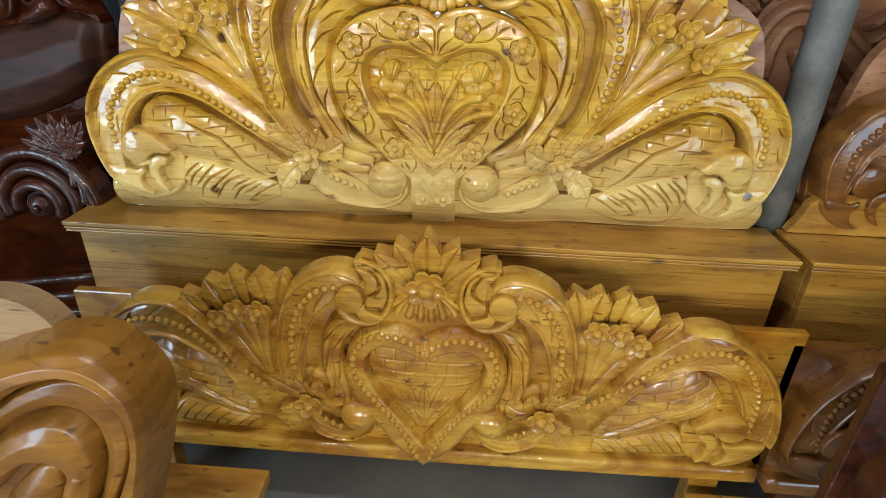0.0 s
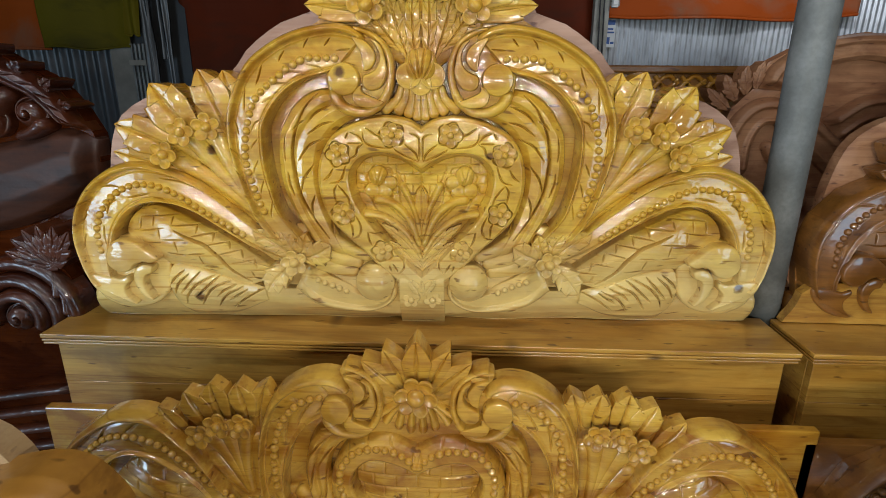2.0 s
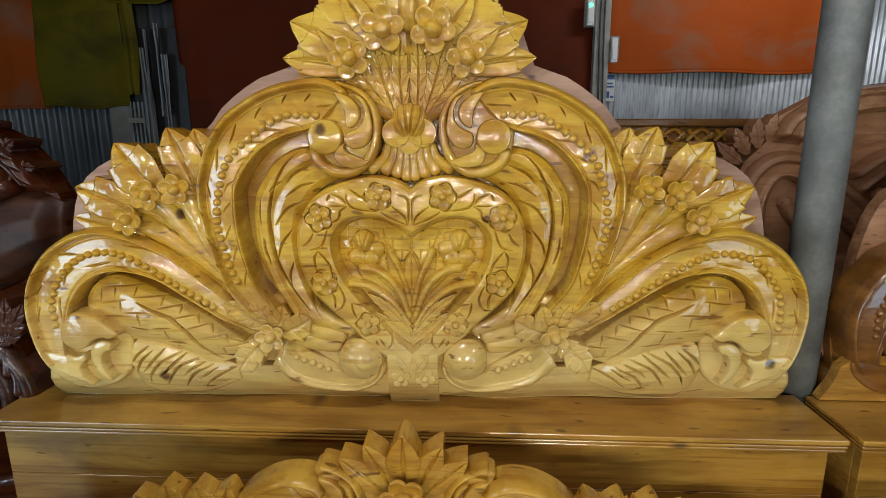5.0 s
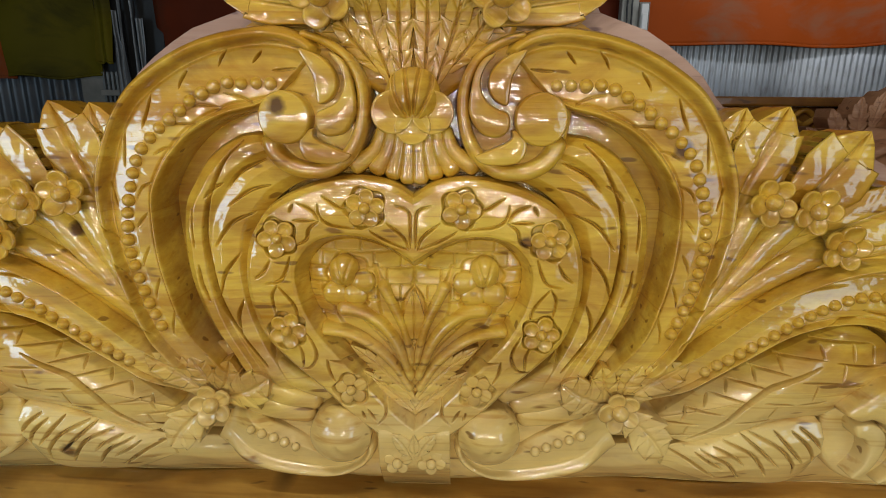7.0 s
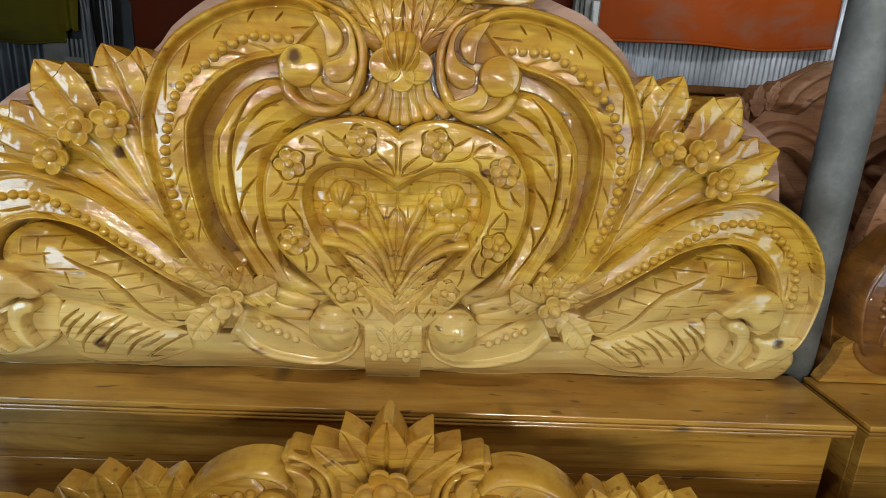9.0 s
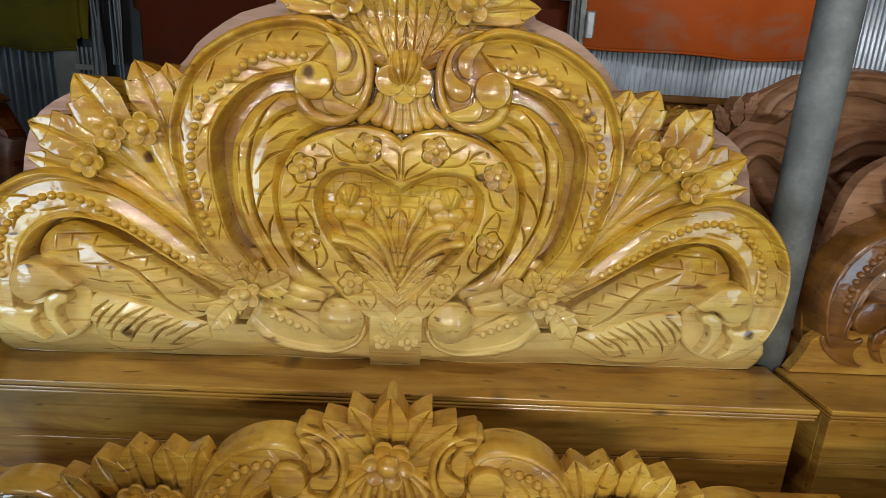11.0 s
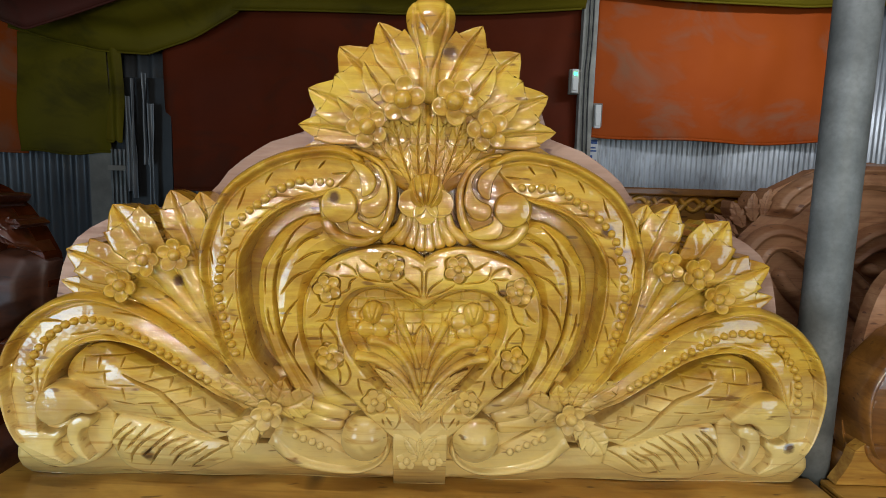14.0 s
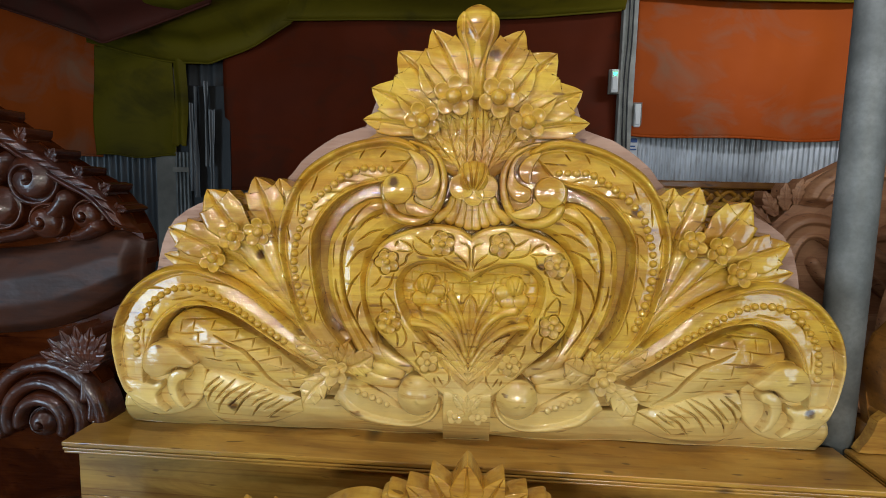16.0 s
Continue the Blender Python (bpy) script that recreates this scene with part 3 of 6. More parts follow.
# ---- the carving, shared by the boards of the beds ----
HEAD = {
    "c_out": [(0.340, 0.215), (0.386, 0.268), (0.411, 0.306), (0.435, 0.378), (0.450, 0.447), (0.456, 0.500), (0.449, 0.560), (0.410, 0.642), (0.366, 0.687), (0.290, 0.727), (0.206, 0.744), (0.150, 0.736), (0.112, 0.706)],
    "c_in": [(0.272, 0.215), (0.302, 0.258), (0.339, 0.305), (0.357, 0.360), (0.368, 0.420), (0.371, 0.486), (0.366, 0.520), (0.340, 0.565), (0.303, 0.602), (0.261, 0.624), (0.215, 0.637), (0.180, 0.655)],
    "c_bead": [(0.192, 0.669), (0.238, 0.669), (0.262, 0.668), (0.300, 0.648), (0.335, 0.622), (0.358, 0.604), (0.386, 0.572), (0.402, 0.530), (0.413, 0.486), (0.416, 0.440), (0.410, 0.400), (0.400, 0.360), (0.384, 0.315)],
    "lobe": [(0.262, 0.195), (0.282, 0.253), (0.318, 0.319), (0.339, 0.382), (0.344, 0.442), (0.338, 0.500), (0.322, 0.533), (0.296, 0.570), (0.252, 0.599), (0.205, 0.607)],
    "lobe_in": [(0.170, 0.170), (0.195, 0.225), (0.222, 0.280), (0.240, 0.335), (0.248, 0.400), (0.238, 0.460), (0.222, 0.485), (0.195, 0.515), (0.160, 0.535), (0.120, 0.545)],
    "w_out": [(0.335, 0.205), (0.457, 0.321), (0.558, 0.397), (0.685, 0.434), (0.782, 0.400), (0.845, 0.330), (0.867, 0.254), (0.858, 0.179), (0.838, 0.128), (0.808, 0.105)],
    "w_in": [(0.347, 0.176), (0.485, 0.267), (0.564, 0.317), (0.646, 0.335), (0.709, 0.316), (0.755, 0.263), (0.784, 0.175), (0.786, 0.128)],
    "w_bead": [(0.441, 0.256), (0.518, 0.305), (0.586, 0.350), (0.645, 0.376), (0.704, 0.375), (0.753, 0.349), (0.787, 0.307), (0.803, 0.265), (0.804, 0.212)],
    "w_body": [(0.360, 0.148), (0.395, 0.170), (0.487, 0.238), (0.557, 0.276), (0.617, 0.308), (0.664, 0.322), (0.705, 0.311), (0.735, 0.281), (0.742, 0.245), (0.705, 0.212), (0.665, 0.175), (0.560, 0.148), (0.465, 0.112)],
    "body_mid": (0.57, 0.225),
    "fl_top": [(0.412, 0.104), (0.467, 0.128), (0.512, 0.150), (0.566, 0.168), (0.628, 0.176), (0.646, 0.150)],
    "fl_low": [(0.405, 0.060), (0.480, 0.022), (0.560, 0.012), (0.620, 0.014), (0.652, 0.042), (0.662, 0.090)],
    "vol": (0.734, 0.160),
    "ball": (0.118, 0.134), "ball_r": 0.049,
    "arm_out": [(0.062, 0.130), (0.064, 0.092), (0.086, 0.064), (0.128, 0.046), (0.188, 0.044), (0.248, 0.054), (0.294, 0.074), (0.330, 0.104)],
    "arm_in": [(0.100, 0.125), (0.118, 0.102), (0.136, 0.096), (0.160, 0.101), (0.190, 0.119), (0.229, 0.139), (0.263, 0.162), (0.290, 0.180)],
    "arm_bead": [(0.193, 0.107), (0.227, 0.122), (0.264, 0.136)],
    "side_flower": (0.317, 0.187), "side_r": 0.034,
    "top_vol": (0.172, 0.622), "top_r": 0.050,
    "cluster": [((0.40, 0.47), (0.455, 0.643), 0.092), ((0.455, 0.47), (0.511, 0.645), 0.098), ((0.50, 0.45), (0.628, 0.613), 0.120), ((0.54, 0.43), (0.722, 0.521), 0.100), ((0.55, 0.42), (0.737, 0.456), 0.062)],
    "blossoms": [(0.497, 0.517), (0.560, 0.505), (0.607, 0.453)],
    "blossom_r": 0.034,
    "root": (0.345, 0.235),
}
FOOT = {
    "c_out": [(0.335, 0.455), (0.357, 0.525), (0.358, 0.615), (0.342, 0.705), (0.308, 0.776), (0.254, 0.816), (0.198, 0.828), (0.155, 0.815), (0.130, 0.782)],
    "c_in": [(0.295, 0.460), (0.303, 0.534), (0.288, 0.615), (0.260, 0.677), (0.226, 0.716), (0.200, 0.728)],
    "c_bead": [(0.210, 0.772), (0.246, 0.762), (0.278, 0.735), (0.302, 0.695), (0.316, 0.650), (0.322, 0.600), (0.321, 0.540)],
    "lobe": [(0.232, 0.380), (0.238, 0.440), (0.256, 0.534), (0.256, 0.600), (0.236, 0.665), (0.196, 0.705)],
    "lobe_in": [(0.185, 0.370), (0.170, 0.430), (0.190, 0.510), (0.200, 0.580), (0.175, 0.640), (0.110, 0.680)],
    "w_out": [(0.395, 0.430), (0.490, 0.610), (0.532, 0.660), (0.574, 0.702), (0.620, 0.720), (0.681, 0.714), (0.742, 0.676), (0.790, 0.634), (0.832, 0.572), (0.860, 0.490), (0.868, 0.420), (0.855, 0.370)],
    "w_in": [(0.420, 0.385), (0.500, 0.520), (0.573, 0.583), (0.620, 0.606), (0.670, 0.606), (0.716, 0.574), (0.750, 0.518), (0.774, 0.450), (0.785, 0.400)],
    "w_bead": [(0.402, 0.478), (0.453, 0.523), (0.499, 0.561), (0.543, 0.606), (0.587, 0.641), (0.634, 0.656), (0.684, 0.657), (0.726, 0.637), (0.761, 0.600), (0.788, 0.544), (0.795, 0.493), (0.792, 0.436)],
    "w_body": [(0.430, 0.360), (0.520, 0.500), (0.603, 0.583), (0.656, 0.580), (0.704, 0.543), (0.730, 0.485), (0.680, 0.440), (0.600, 0.410), (0.500, 0.350)],
    "body_mid": (0.600, 0.475),
    "fl_top": [(0.441, 0.338), (0.493, 0.369), (0.557, 0.400), (0.624, 0.410), (0.660, 0.376)],
    "fl_low": [(0.440, 0.285), (0.530, 0.275), (0.610, 0.275), (0.668, 0.285), (0.680, 0.318)],
    "vol": (0.735, 0.405),
    "ball": (0.168, 0.398), "ball_r": 0.045,
    "arm_out": [(0.118, 0.390), (0.128, 0.345), (0.158, 0.313), (0.205, 0.294), (0.262, 0.308), (0.330, 0.345)],
    "arm_in": [(0.145, 0.385), (0.165, 0.350), (0.215, 0.338), (0.270, 0.362), (0.315, 0.400)],
    "arm_bead": [(0.216, 0.353), (0.234, 0.362), (0.256, 0.373)],
    "side_flower": (0.292, 0.427), "side_r": 0.038,
    "top_vol": (0.172, 0.748), "top_r": 0.045,
    "cluster": [((0.355, 0.67), (0.331, 0.792), 0.066), ((0.38, 0.67), (0.392, 0.794), 0.070), ((0.42, 0.66), (0.453, 0.794), 0.075), ((0.46, 0.64), (0.512, 0.770), 0.075), ((0.48, 0.61), (0.577, 0.730), 0.060)],
    "blossoms": [(0.387, 0.700), (0.437, 0.700), (0.481, 0.672)], "blossom_r": 0.032,
    "root": (0.375, 0.460),
}


# single gouge cuts of the headboard's carving, on its right half
SCROLL_CUTS = [
    [(0.305, 0.686), (0.315, 0.672), (0.319, 0.662)], [(0.359, 0.655), (0.366, 0.634), (0.376, 0.610)], [(0.404, 0.606), (0.407, 0.579), (0.409, 0.555)], [(0.434, 0.534), (0.430, 0.514), (0.427, 0.500)],
    [(0.446, 0.474), (0.441, 0.461), (0.434, 0.447)], [(0.448, 0.428), (0.436, 0.411), (0.426, 0.391)], [(0.428, 0.362), (0.417, 0.351), (0.410, 0.342)], [(0.414, 0.322), (0.400, 0.303), (0.393, 0.292)],
    [(0.203, 0.711), (0.209, 0.704), (0.216, 0.695)], [(0.156, 0.689), (0.172, 0.687), (0.188, 0.686)], [(0.250, 0.712), (0.258, 0.700), (0.262, 0.690)],
]
BEAD_CUTS = [
    [(0.214, 0.641), (0.234, 0.652), (0.260, 0.658)], [(0.262, 0.639), (0.292, 0.642), (0.309, 0.636)], [(0.296, 0.616), (0.328, 0.616), (0.344, 0.613)], [(0.336, 0.582), (0.350, 0.580), (0.367, 0.571)],
    [(0.369, 0.536), (0.387, 0.527), (0.397, 0.509)], [(0.384, 0.489), (0.395, 0.477), (0.402, 0.467)], [(0.385, 0.440), (0.394, 0.423), (0.399, 0.408)], [(0.376, 0.392), (0.384, 0.370), (0.385, 0.358)], [(0.361, 0.339), (0.366, 0.316), (0.367, 0.299)],
]
LOBE_RIB = [[(0.238, 0.592), (0.262, 0.568), (0.276, 0.546), (0.294, 0.507), (0.304, 0.458), (0.302, 0.408), (0.292, 0.355), (0.265, 0.300), (0.228, 0.245)]]
LOBE_CUTS = [
    [(0.207, 0.567), (0.244, 0.549), (0.265, 0.526)], [(0.271, 0.534), (0.287, 0.525), (0.299, 0.511)], [(0.205, 0.530), (0.235, 0.522), (0.267, 0.500)], [(0.231, 0.490), (0.265, 0.474), (0.292, 0.439)], [(0.258, 0.428), (0.280, 0.399), (0.292, 0.362)],
    [(0.259, 0.354), (0.267, 0.328), (0.264, 0.298)], [(0.320, 0.495), (0.323, 0.463), (0.321, 0.438)], [(0.226, 0.300), (0.225, 0.276), (0.221, 0.258)], [(0.318, 0.412), (0.316, 0.385), (0.306, 0.355)],
]
WING_CUTS = [
    [(0.735, 0.373), (0.765, 0.374), (0.790, 0.370)], [(0.802, 0.345), (0.818, 0.336), (0.834, 0.327)], [(0.824, 0.303), (0.836, 0.288), (0.850, 0.272)], [(0.836, 0.254), (0.845, 0.230), (0.850, 0.210)], [(0.744, 0.343), (0.764, 0.329), (0.772, 0.306)],
    [(0.658, 0.359), (0.682, 0.354), (0.712, 0.348)], [(0.600, 0.331), (0.635, 0.344), (0.660, 0.349)], [(0.450, 0.238), (0.475, 0.243), (0.504, 0.250)], [(0.56, 0.378), (0.59, 0.388), (0.63, 0.394)], [(0.785, 0.275), (0.789, 0.250), (0.788, 0.225)],
]
BODY_RIB = [[(0.440, 0.122), (0.484, 0.160), (0.507, 0.192), (0.527, 0.212), (0.543, 0.227), (0.564, 0.237), (0.586, 0.247), (0.615, 0.263)]]
BODY_CUTS = [
    [(0.386, 0.160), (0.449, 0.156)], [(0.427, 0.186), (0.482, 0.179)], [(0.458, 0.211), (0.512, 0.202)], [(0.486, 0.234), (0.541, 0.227)], [(0.516, 0.256), (0.573, 0.249)], [(0.547, 0.275), (0.625, 0.274)], [(0.427, 0.186), (0.420, 0.160)], [(0.458, 0.211), (0.452, 0.190)],
    [(0.486, 0.234), (0.483, 0.214)], [(0.523, 0.254), (0.524, 0.234)], [(0.561, 0.276), (0.563, 0.254)], [(0.618, 0.297), (0.622, 0.276)], [(0.404, 0.130), (0.447, 0.135)], [(0.434, 0.154), (0.428, 0.133)], [(0.592, 0.200), (0.640, 0.205)],
]
BODY_MORE = [
    [(0.600, 0.303), (0.660, 0.300), (0.700, 0.297)], [(0.640, 0.270), (0.690, 0.262), (0.725, 0.262)], [(0.665, 0.300), (0.668, 0.272)], [(0.700, 0.294), (0.703, 0.264)], [(0.590, 0.240), (0.650, 0.238)], [(0.655, 0.268), (0.654, 0.240)],
    [(0.540, 0.205), (0.585, 0.202)], [(0.500, 0.165), (0.560, 0.170)], [(0.560, 0.198), (0.553, 0.172)], [(0.615, 0.236), (0.611, 0.206)], [(0.650, 0.232), (0.700, 0.228)],
]
FLOURISH_CUTS = [
    [(0.412, 0.103), (0.455, 0.083), (0.494, 0.052)], [(0.452, 0.105), (0.497, 0.077)], [(0.459, 0.113), (0.502, 0.090), (0.532, 0.052)], [(0.476, 0.122), (0.508, 0.106), (0.528, 0.088)], [(0.490, 0.131), (0.539, 0.106), (0.576, 0.056)],
    [(0.517, 0.144), (0.550, 0.117), (0.587, 0.082)], [(0.526, 0.148), (0.575, 0.122), (0.605, 0.090), (0.618, 0.060)], [(0.565, 0.152), (0.594, 0.122), (0.622, 0.091)], [(0.593, 0.150), (0.623, 0.123), (0.643, 0.088)], [(0.606, 0.158), (0.630, 0.139), (0.648, 0.118)],
]
HEART_CUTS = [
    [(0.004, 0.444), (0.004, 0.488), (0.010, 0.500), (0.026, 0.506)], [(0.006, 0.442), (0.014, 0.461), (0.038, 0.481)], [(0.006, 0.442), (0.034, 0.453), (0.056, 0.465), (0.062, 0.470)], [(0.086, 0.497), (0.107, 0.504), (0.129, 0.518)], [(0.078, 0.472), (0.112, 0.476), (0.127, 0.483), (0.134, 0.494), (0.135, 0.508)],
    [(0.133, 0.484), (0.145, 0.499), (0.165, 0.508)], [(0.170, 0.506), (0.176, 0.494)], [(0.133, 0.483), (0.148, 0.471), (0.153, 0.455), (0.169, 0.446)], [(0.139, 0.483), (0.171, 0.483)],
]
FOOT_HEART_CUTS = [
    [(0.059, 0.680), (0.053, 0.658)], [(0.112, 0.682), (0.106, 0.658)], [(0.160, 0.658), (0.148, 0.636)], [(0.193, 0.610), (0.180, 0.598)],
    [(0.198, 0.558), (0.184, 0.553)], [(0.186, 0.498), (0.173, 0.500)], [(0.157, 0.430), (0.144, 0.438)], [(0.122, 0.366), (0.111, 0.376)], [(0.085, 0.308), (0.074, 0.320)], [(0.008, 0.646), (0.006, 0.622)],
]
HEART_MORE = [
    [(0.178, 0.430), (0.186, 0.406), (0.195, 0.393), (0.217, 0.387)], [(0.208, 0.423), (0.218, 0.406), (0.232, 0.395)], [(0.200, 0.386), (0.185, 0.368), (0.174, 0.350), (0.172, 0.330)], [(0.200, 0.385), (0.208, 0.368), (0.204, 0.340)], [(0.161, 0.312), (0.150, 0.291), (0.147, 0.273), (0.157, 0.255), (0.176, 0.252)],
    [(0.175, 0.296), (0.168, 0.278), (0.168, 0.253)], [(0.077, 0.247), (0.093, 0.260), (0.127, 0.268)], [(0.131, 0.269), (0.128, 0.250), (0.120, 0.233)], [(0.062, 0.216), (0.046, 0.201), (0.044, 0.177), (0.057, 0.159)], [(0.071, 0.187), (0.059, 0.166)], [(0.080, 0.182), (0.076, 0.168)],
]


def head_whirl(to, k, mat, parent, sgn):
    """The head of a C scroll: a sunk plate inside a rim that ends in a disc, with three commas curled on it."""
    fit = lambda pts: np.array(to) + k * (np.array(pts) - (0.172, 0.622))
    plateau(fit([(0.068, 0.666), (0.066, 0.631), (0.076, 0.594), (0.092, 0.572), (0.125, 0.550), (0.157, 0.542), (0.187, 0.556), (0.206, 0.582), (0.216, 0.612), (0.216, 0.640), (0.196, 0.662), (0.168, 0.672), (0.158, 0.692), (0.165, 0.718), (0.138, 0.728), (0.103, 0.714), (0.079, 0.694)]), 0.024, mat, "whirl", parent, sgn)
    ridge(fit([(0.196, 0.606), (0.196, 0.586), (0.181, 0.565), (0.154, 0.553), (0.120, 0.554), (0.092, 0.573), (0.075, 0.603), (0.068, 0.640), (0.072, 0.674), (0.089, 0.704), (0.118, 0.724), (0.152, 0.734)]), 0.015 * k, 0.0055 * k, mat, "scroll_rim", parent, sgn, 0.045, 0.042, 0.0, 110, 0.35)
    commas = ([(0.078, 0.664), (0.076, 0.633), (0.091, 0.607), (0.112, 0.600), (0.127, 0.606), (0.132, 0.620), (0.128, 0.633), (0.114, 0.639), (0.101, 0.647), (0.093, 0.660), (0.091, 0.676), (0.098, 0.694), (0.110, 0.708), (0.096, 0.704), (0.084, 0.688)],
              [(0.135, 0.611), (0.149, 0.605), (0.156, 0.591), (0.152, 0.574), (0.139, 0.565), (0.113, 0.562), (0.094, 0.566), (0.084, 0.576), (0.097, 0.581), (0.114, 0.588), (0.128, 0.594), (0.135, 0.601)],
              [(0.108, 0.692), (0.124, 0.706), (0.150, 0.714), (0.142, 0.696), (0.133, 0.678), (0.130, 0.659), (0.127, 0.643), (0.112, 0.648), (0.102, 0.662), (0.101, 0.678)])
    for o, top in zip(commas, (0.050, 0.047, 0.046)):
        plateau(fit(o), top, mat, "comma", parent, sgn)
    c = fit([(0.173, 0.625)])[0]
    plateau([c + k * 0.036 * np.array([math.cos(q), math.sin(q)]) for q in np.linspace(0, 2 * np.pi, 13)[:-1]], 0.052, mat, "disc", parent, sgn, soft=0.008)


def wing_whirl(to, k, mat, parent, sgn):
    """The end of a wing: three rounded commas on a sunk plate."""
    fit = lambda pts: np.array(to) + k * (np.array(pts) - (0.742, 0.165))
    plateau(fit([(0.838, 0.177), (0.818, 0.222), (0.772, 0.248), (0.715, 0.250), (0.672, 0.224), (0.654, 0.176), (0.657, 0.120), (0.688, 0.076), (0.741, 0.054), (0.800, 0.056), (0.850, 0.096)]), 0.014, mat, "whirl", parent, sgn)
    blobs = ([(0.664, 0.200), (0.690, 0.222), (0.724, 0.246), (0.768, 0.246), (0.792, 0.216), (0.792, 0.182), (0.768, 0.163), (0.740, 0.167), (0.724, 0.182), (0.704, 0.190), (0.684, 0.188)],
             [(0.684, 0.178), (0.706, 0.184), (0.728, 0.172), (0.736, 0.148), (0.730, 0.120), (0.712, 0.094), (0.692, 0.088), (0.706, 0.112), (0.710, 0.136), (0.702, 0.154), (0.688, 0.160)],
             [(0.754, 0.150), (0.776, 0.143), (0.815, 0.152), (0.856, 0.150), (0.842, 0.112), (0.796, 0.078), (0.742, 0.072), (0.762, 0.094), (0.766, 0.116), (0.752, 0.134)])
    for o, top in zip(blobs, (0.050, 0.046, 0.038)):
        plateau(fit(o), top, mat, "comma", parent, sgn, soft=0.010)


def vein_cuts(*sets):
    """Rows of gouge cuts, each (first, last, pitch, slope, from, to, depth, bow); lengths in metres along the band."""
    def f(U, V, P):
        L = float(U[-1, 0])
        d = np.zeros_like(U)
        for a, b, pitch, slope, v0, v1, depth, bow in sets:
            st = []
            for u0 in np.arange(a, min(b, L), pitch):
                u0 += random.uniform(-0.12, 0.12) * pitch
                w0, w1 = v0 + random.uniform(-0.03, 0.03), v1 + random.uniform(-0.03, 0.03)
                st.append([((u0 + slope * (k - 0.5) + bow * (k - 0.5) ** 2) / L, w0 + (w1 - w0) * k) for k in np.linspace(0, 1, 7)])
            d = np.maximum(d, knife(P, st, depth * 1.2))
        return d
    return f


def carve_side(D, mat, parent, sgn, nu=820, nv=56):
    """One half of the carving: the big C scroll, the wing, their volutes, beads, leaves and flowers."""
    own = D is HEAD
    each = lambda *cuts: lambda U, V, P: np.maximum.reduce([c(P) for c in cuts])
    cut = each(strokes(SCROLL_CUTS, 0.013, 0.0024), strokes(BEAD_CUTS, 0.008, 0.0021)) if own else vein_cuts((0.10, 0.88, 0.070, 0.050, 0.24, 0.52, 0.010, 0.015), (0.05, 0.88, 0.068, -0.040, 0.56, 0.80, 0.007, 0.012))
    band(D["c_out"], D["c_in"], RIM, mat, "c_scroll", parent, sgn, nu, nv, (0.05, 0.02), cut)
    cut = each(strokes(LOBE_RIB, 0.020, 0.0040), strokes(LOBE_CUTS, 0.015, 0.0030)) if own else vein_cuts((0.08, 0.60, 0.090, 0.10, 0.06, 0.50, 0.013, 0.07), (0.05, 0.60, 0.100, 0.09, 0.52, 0.92, 0.012, 0.05))
    band(D["lobe"], D["lobe_in"], [(0, 0.002), (0.05, 0.020), (0.20, 0.033), (0.36, 0.032), (0.46, 0.024), (0.62, 0.028), (0.85, 0.022), (1, 0.006)], mat, "feather_lobe", parent, sgn, nu, nv, (0.06, 0.03), cut)
    cut = each(strokes(WING_CUTS, 0.012, 0.0025)) if own else vein_cuts((0.26, 1.1, 0.090, 0.055, 0.24, 0.50, 0.009, 0.015), (0.20, 1.1, 0.080, -0.036, 0.57, 0.80, 0.007, 0.012))
    band(D["w_out"], D["w_in"], RIM, mat, "wing_scroll", parent, sgn, nu + 60, nv, (0.12, 0.02), cut)
    if own:
        body_cut = lambda P, a=strokes(BODY_RIB, 0.018, 0.0056), b=strokes(BODY_CUTS + BODY_MORE, 0.010, 0.0023): np.maximum(a(P), b(P))
    else:
        br = bricks(0.062, 0.026, 0.0060, 0.0024, -0.42)
        rib = spline([np.array(D["w_body"][0]) + (0.03, 0.01), np.array(D["body_mid"]) + (-0.02, -0.012), np.array(D["body_mid"]) + (0.09, 0.045)], 120)
        body_cut = lambda P: np.maximum(br(P), 0.008 * np.clip(1 - np.min(np.linalg.norm(P[:, :, None] - rib[None, None], axis=-1), axis=2) / 0.008, 0, 1))
    dome(D["w_body"], D["body_mid"], mat, "wing_body", parent, sgn, 620 if own else 300, 150 if own else 60, LOW, 0.006, 0.036, 2.2, body_cut)
    cut = each(strokes(FLOURISH_CUTS, 0.017, 0.0036)) if own else vein_cuts((0.03, 0.30, 0.029, 0.055, 0.04, 0.94, 0.011, -0.06))
    band(D["fl_top"], D["fl_low"], [(0, 0.004), (0.06, 0.024), (0.25, 0.032), (0.55, 0.022), (0.85, -0.004), (1, -0.036)], mat, "leaf_flourish", parent, sgn, 400 if own else 260, 90 if own else 44, (0.08, 0.03), cut, -0.05)
    wing_whirl(D["vol"], 1.0, mat, parent, sgn)
    # ball and lower arm
    volute(D["ball"], D["ball_r"], mat, parent, sgn, 0.064, 0.35, 0.62, 1, "ball_volute", 0.006, 0.003)
    band(D["arm_out"], D["arm_in"], [(0, 0.004), (0.08, 0.026), (0.18, 0.034), (0.27, 0.032), (0.31, 0.018), (0.36, 0.022), (0.85, 0.026), (1, 0.012)], mat, "lower_arm", parent, sgn, 220, 40, (0.02, 0.06))
    b0 = np.array(D["ball"])
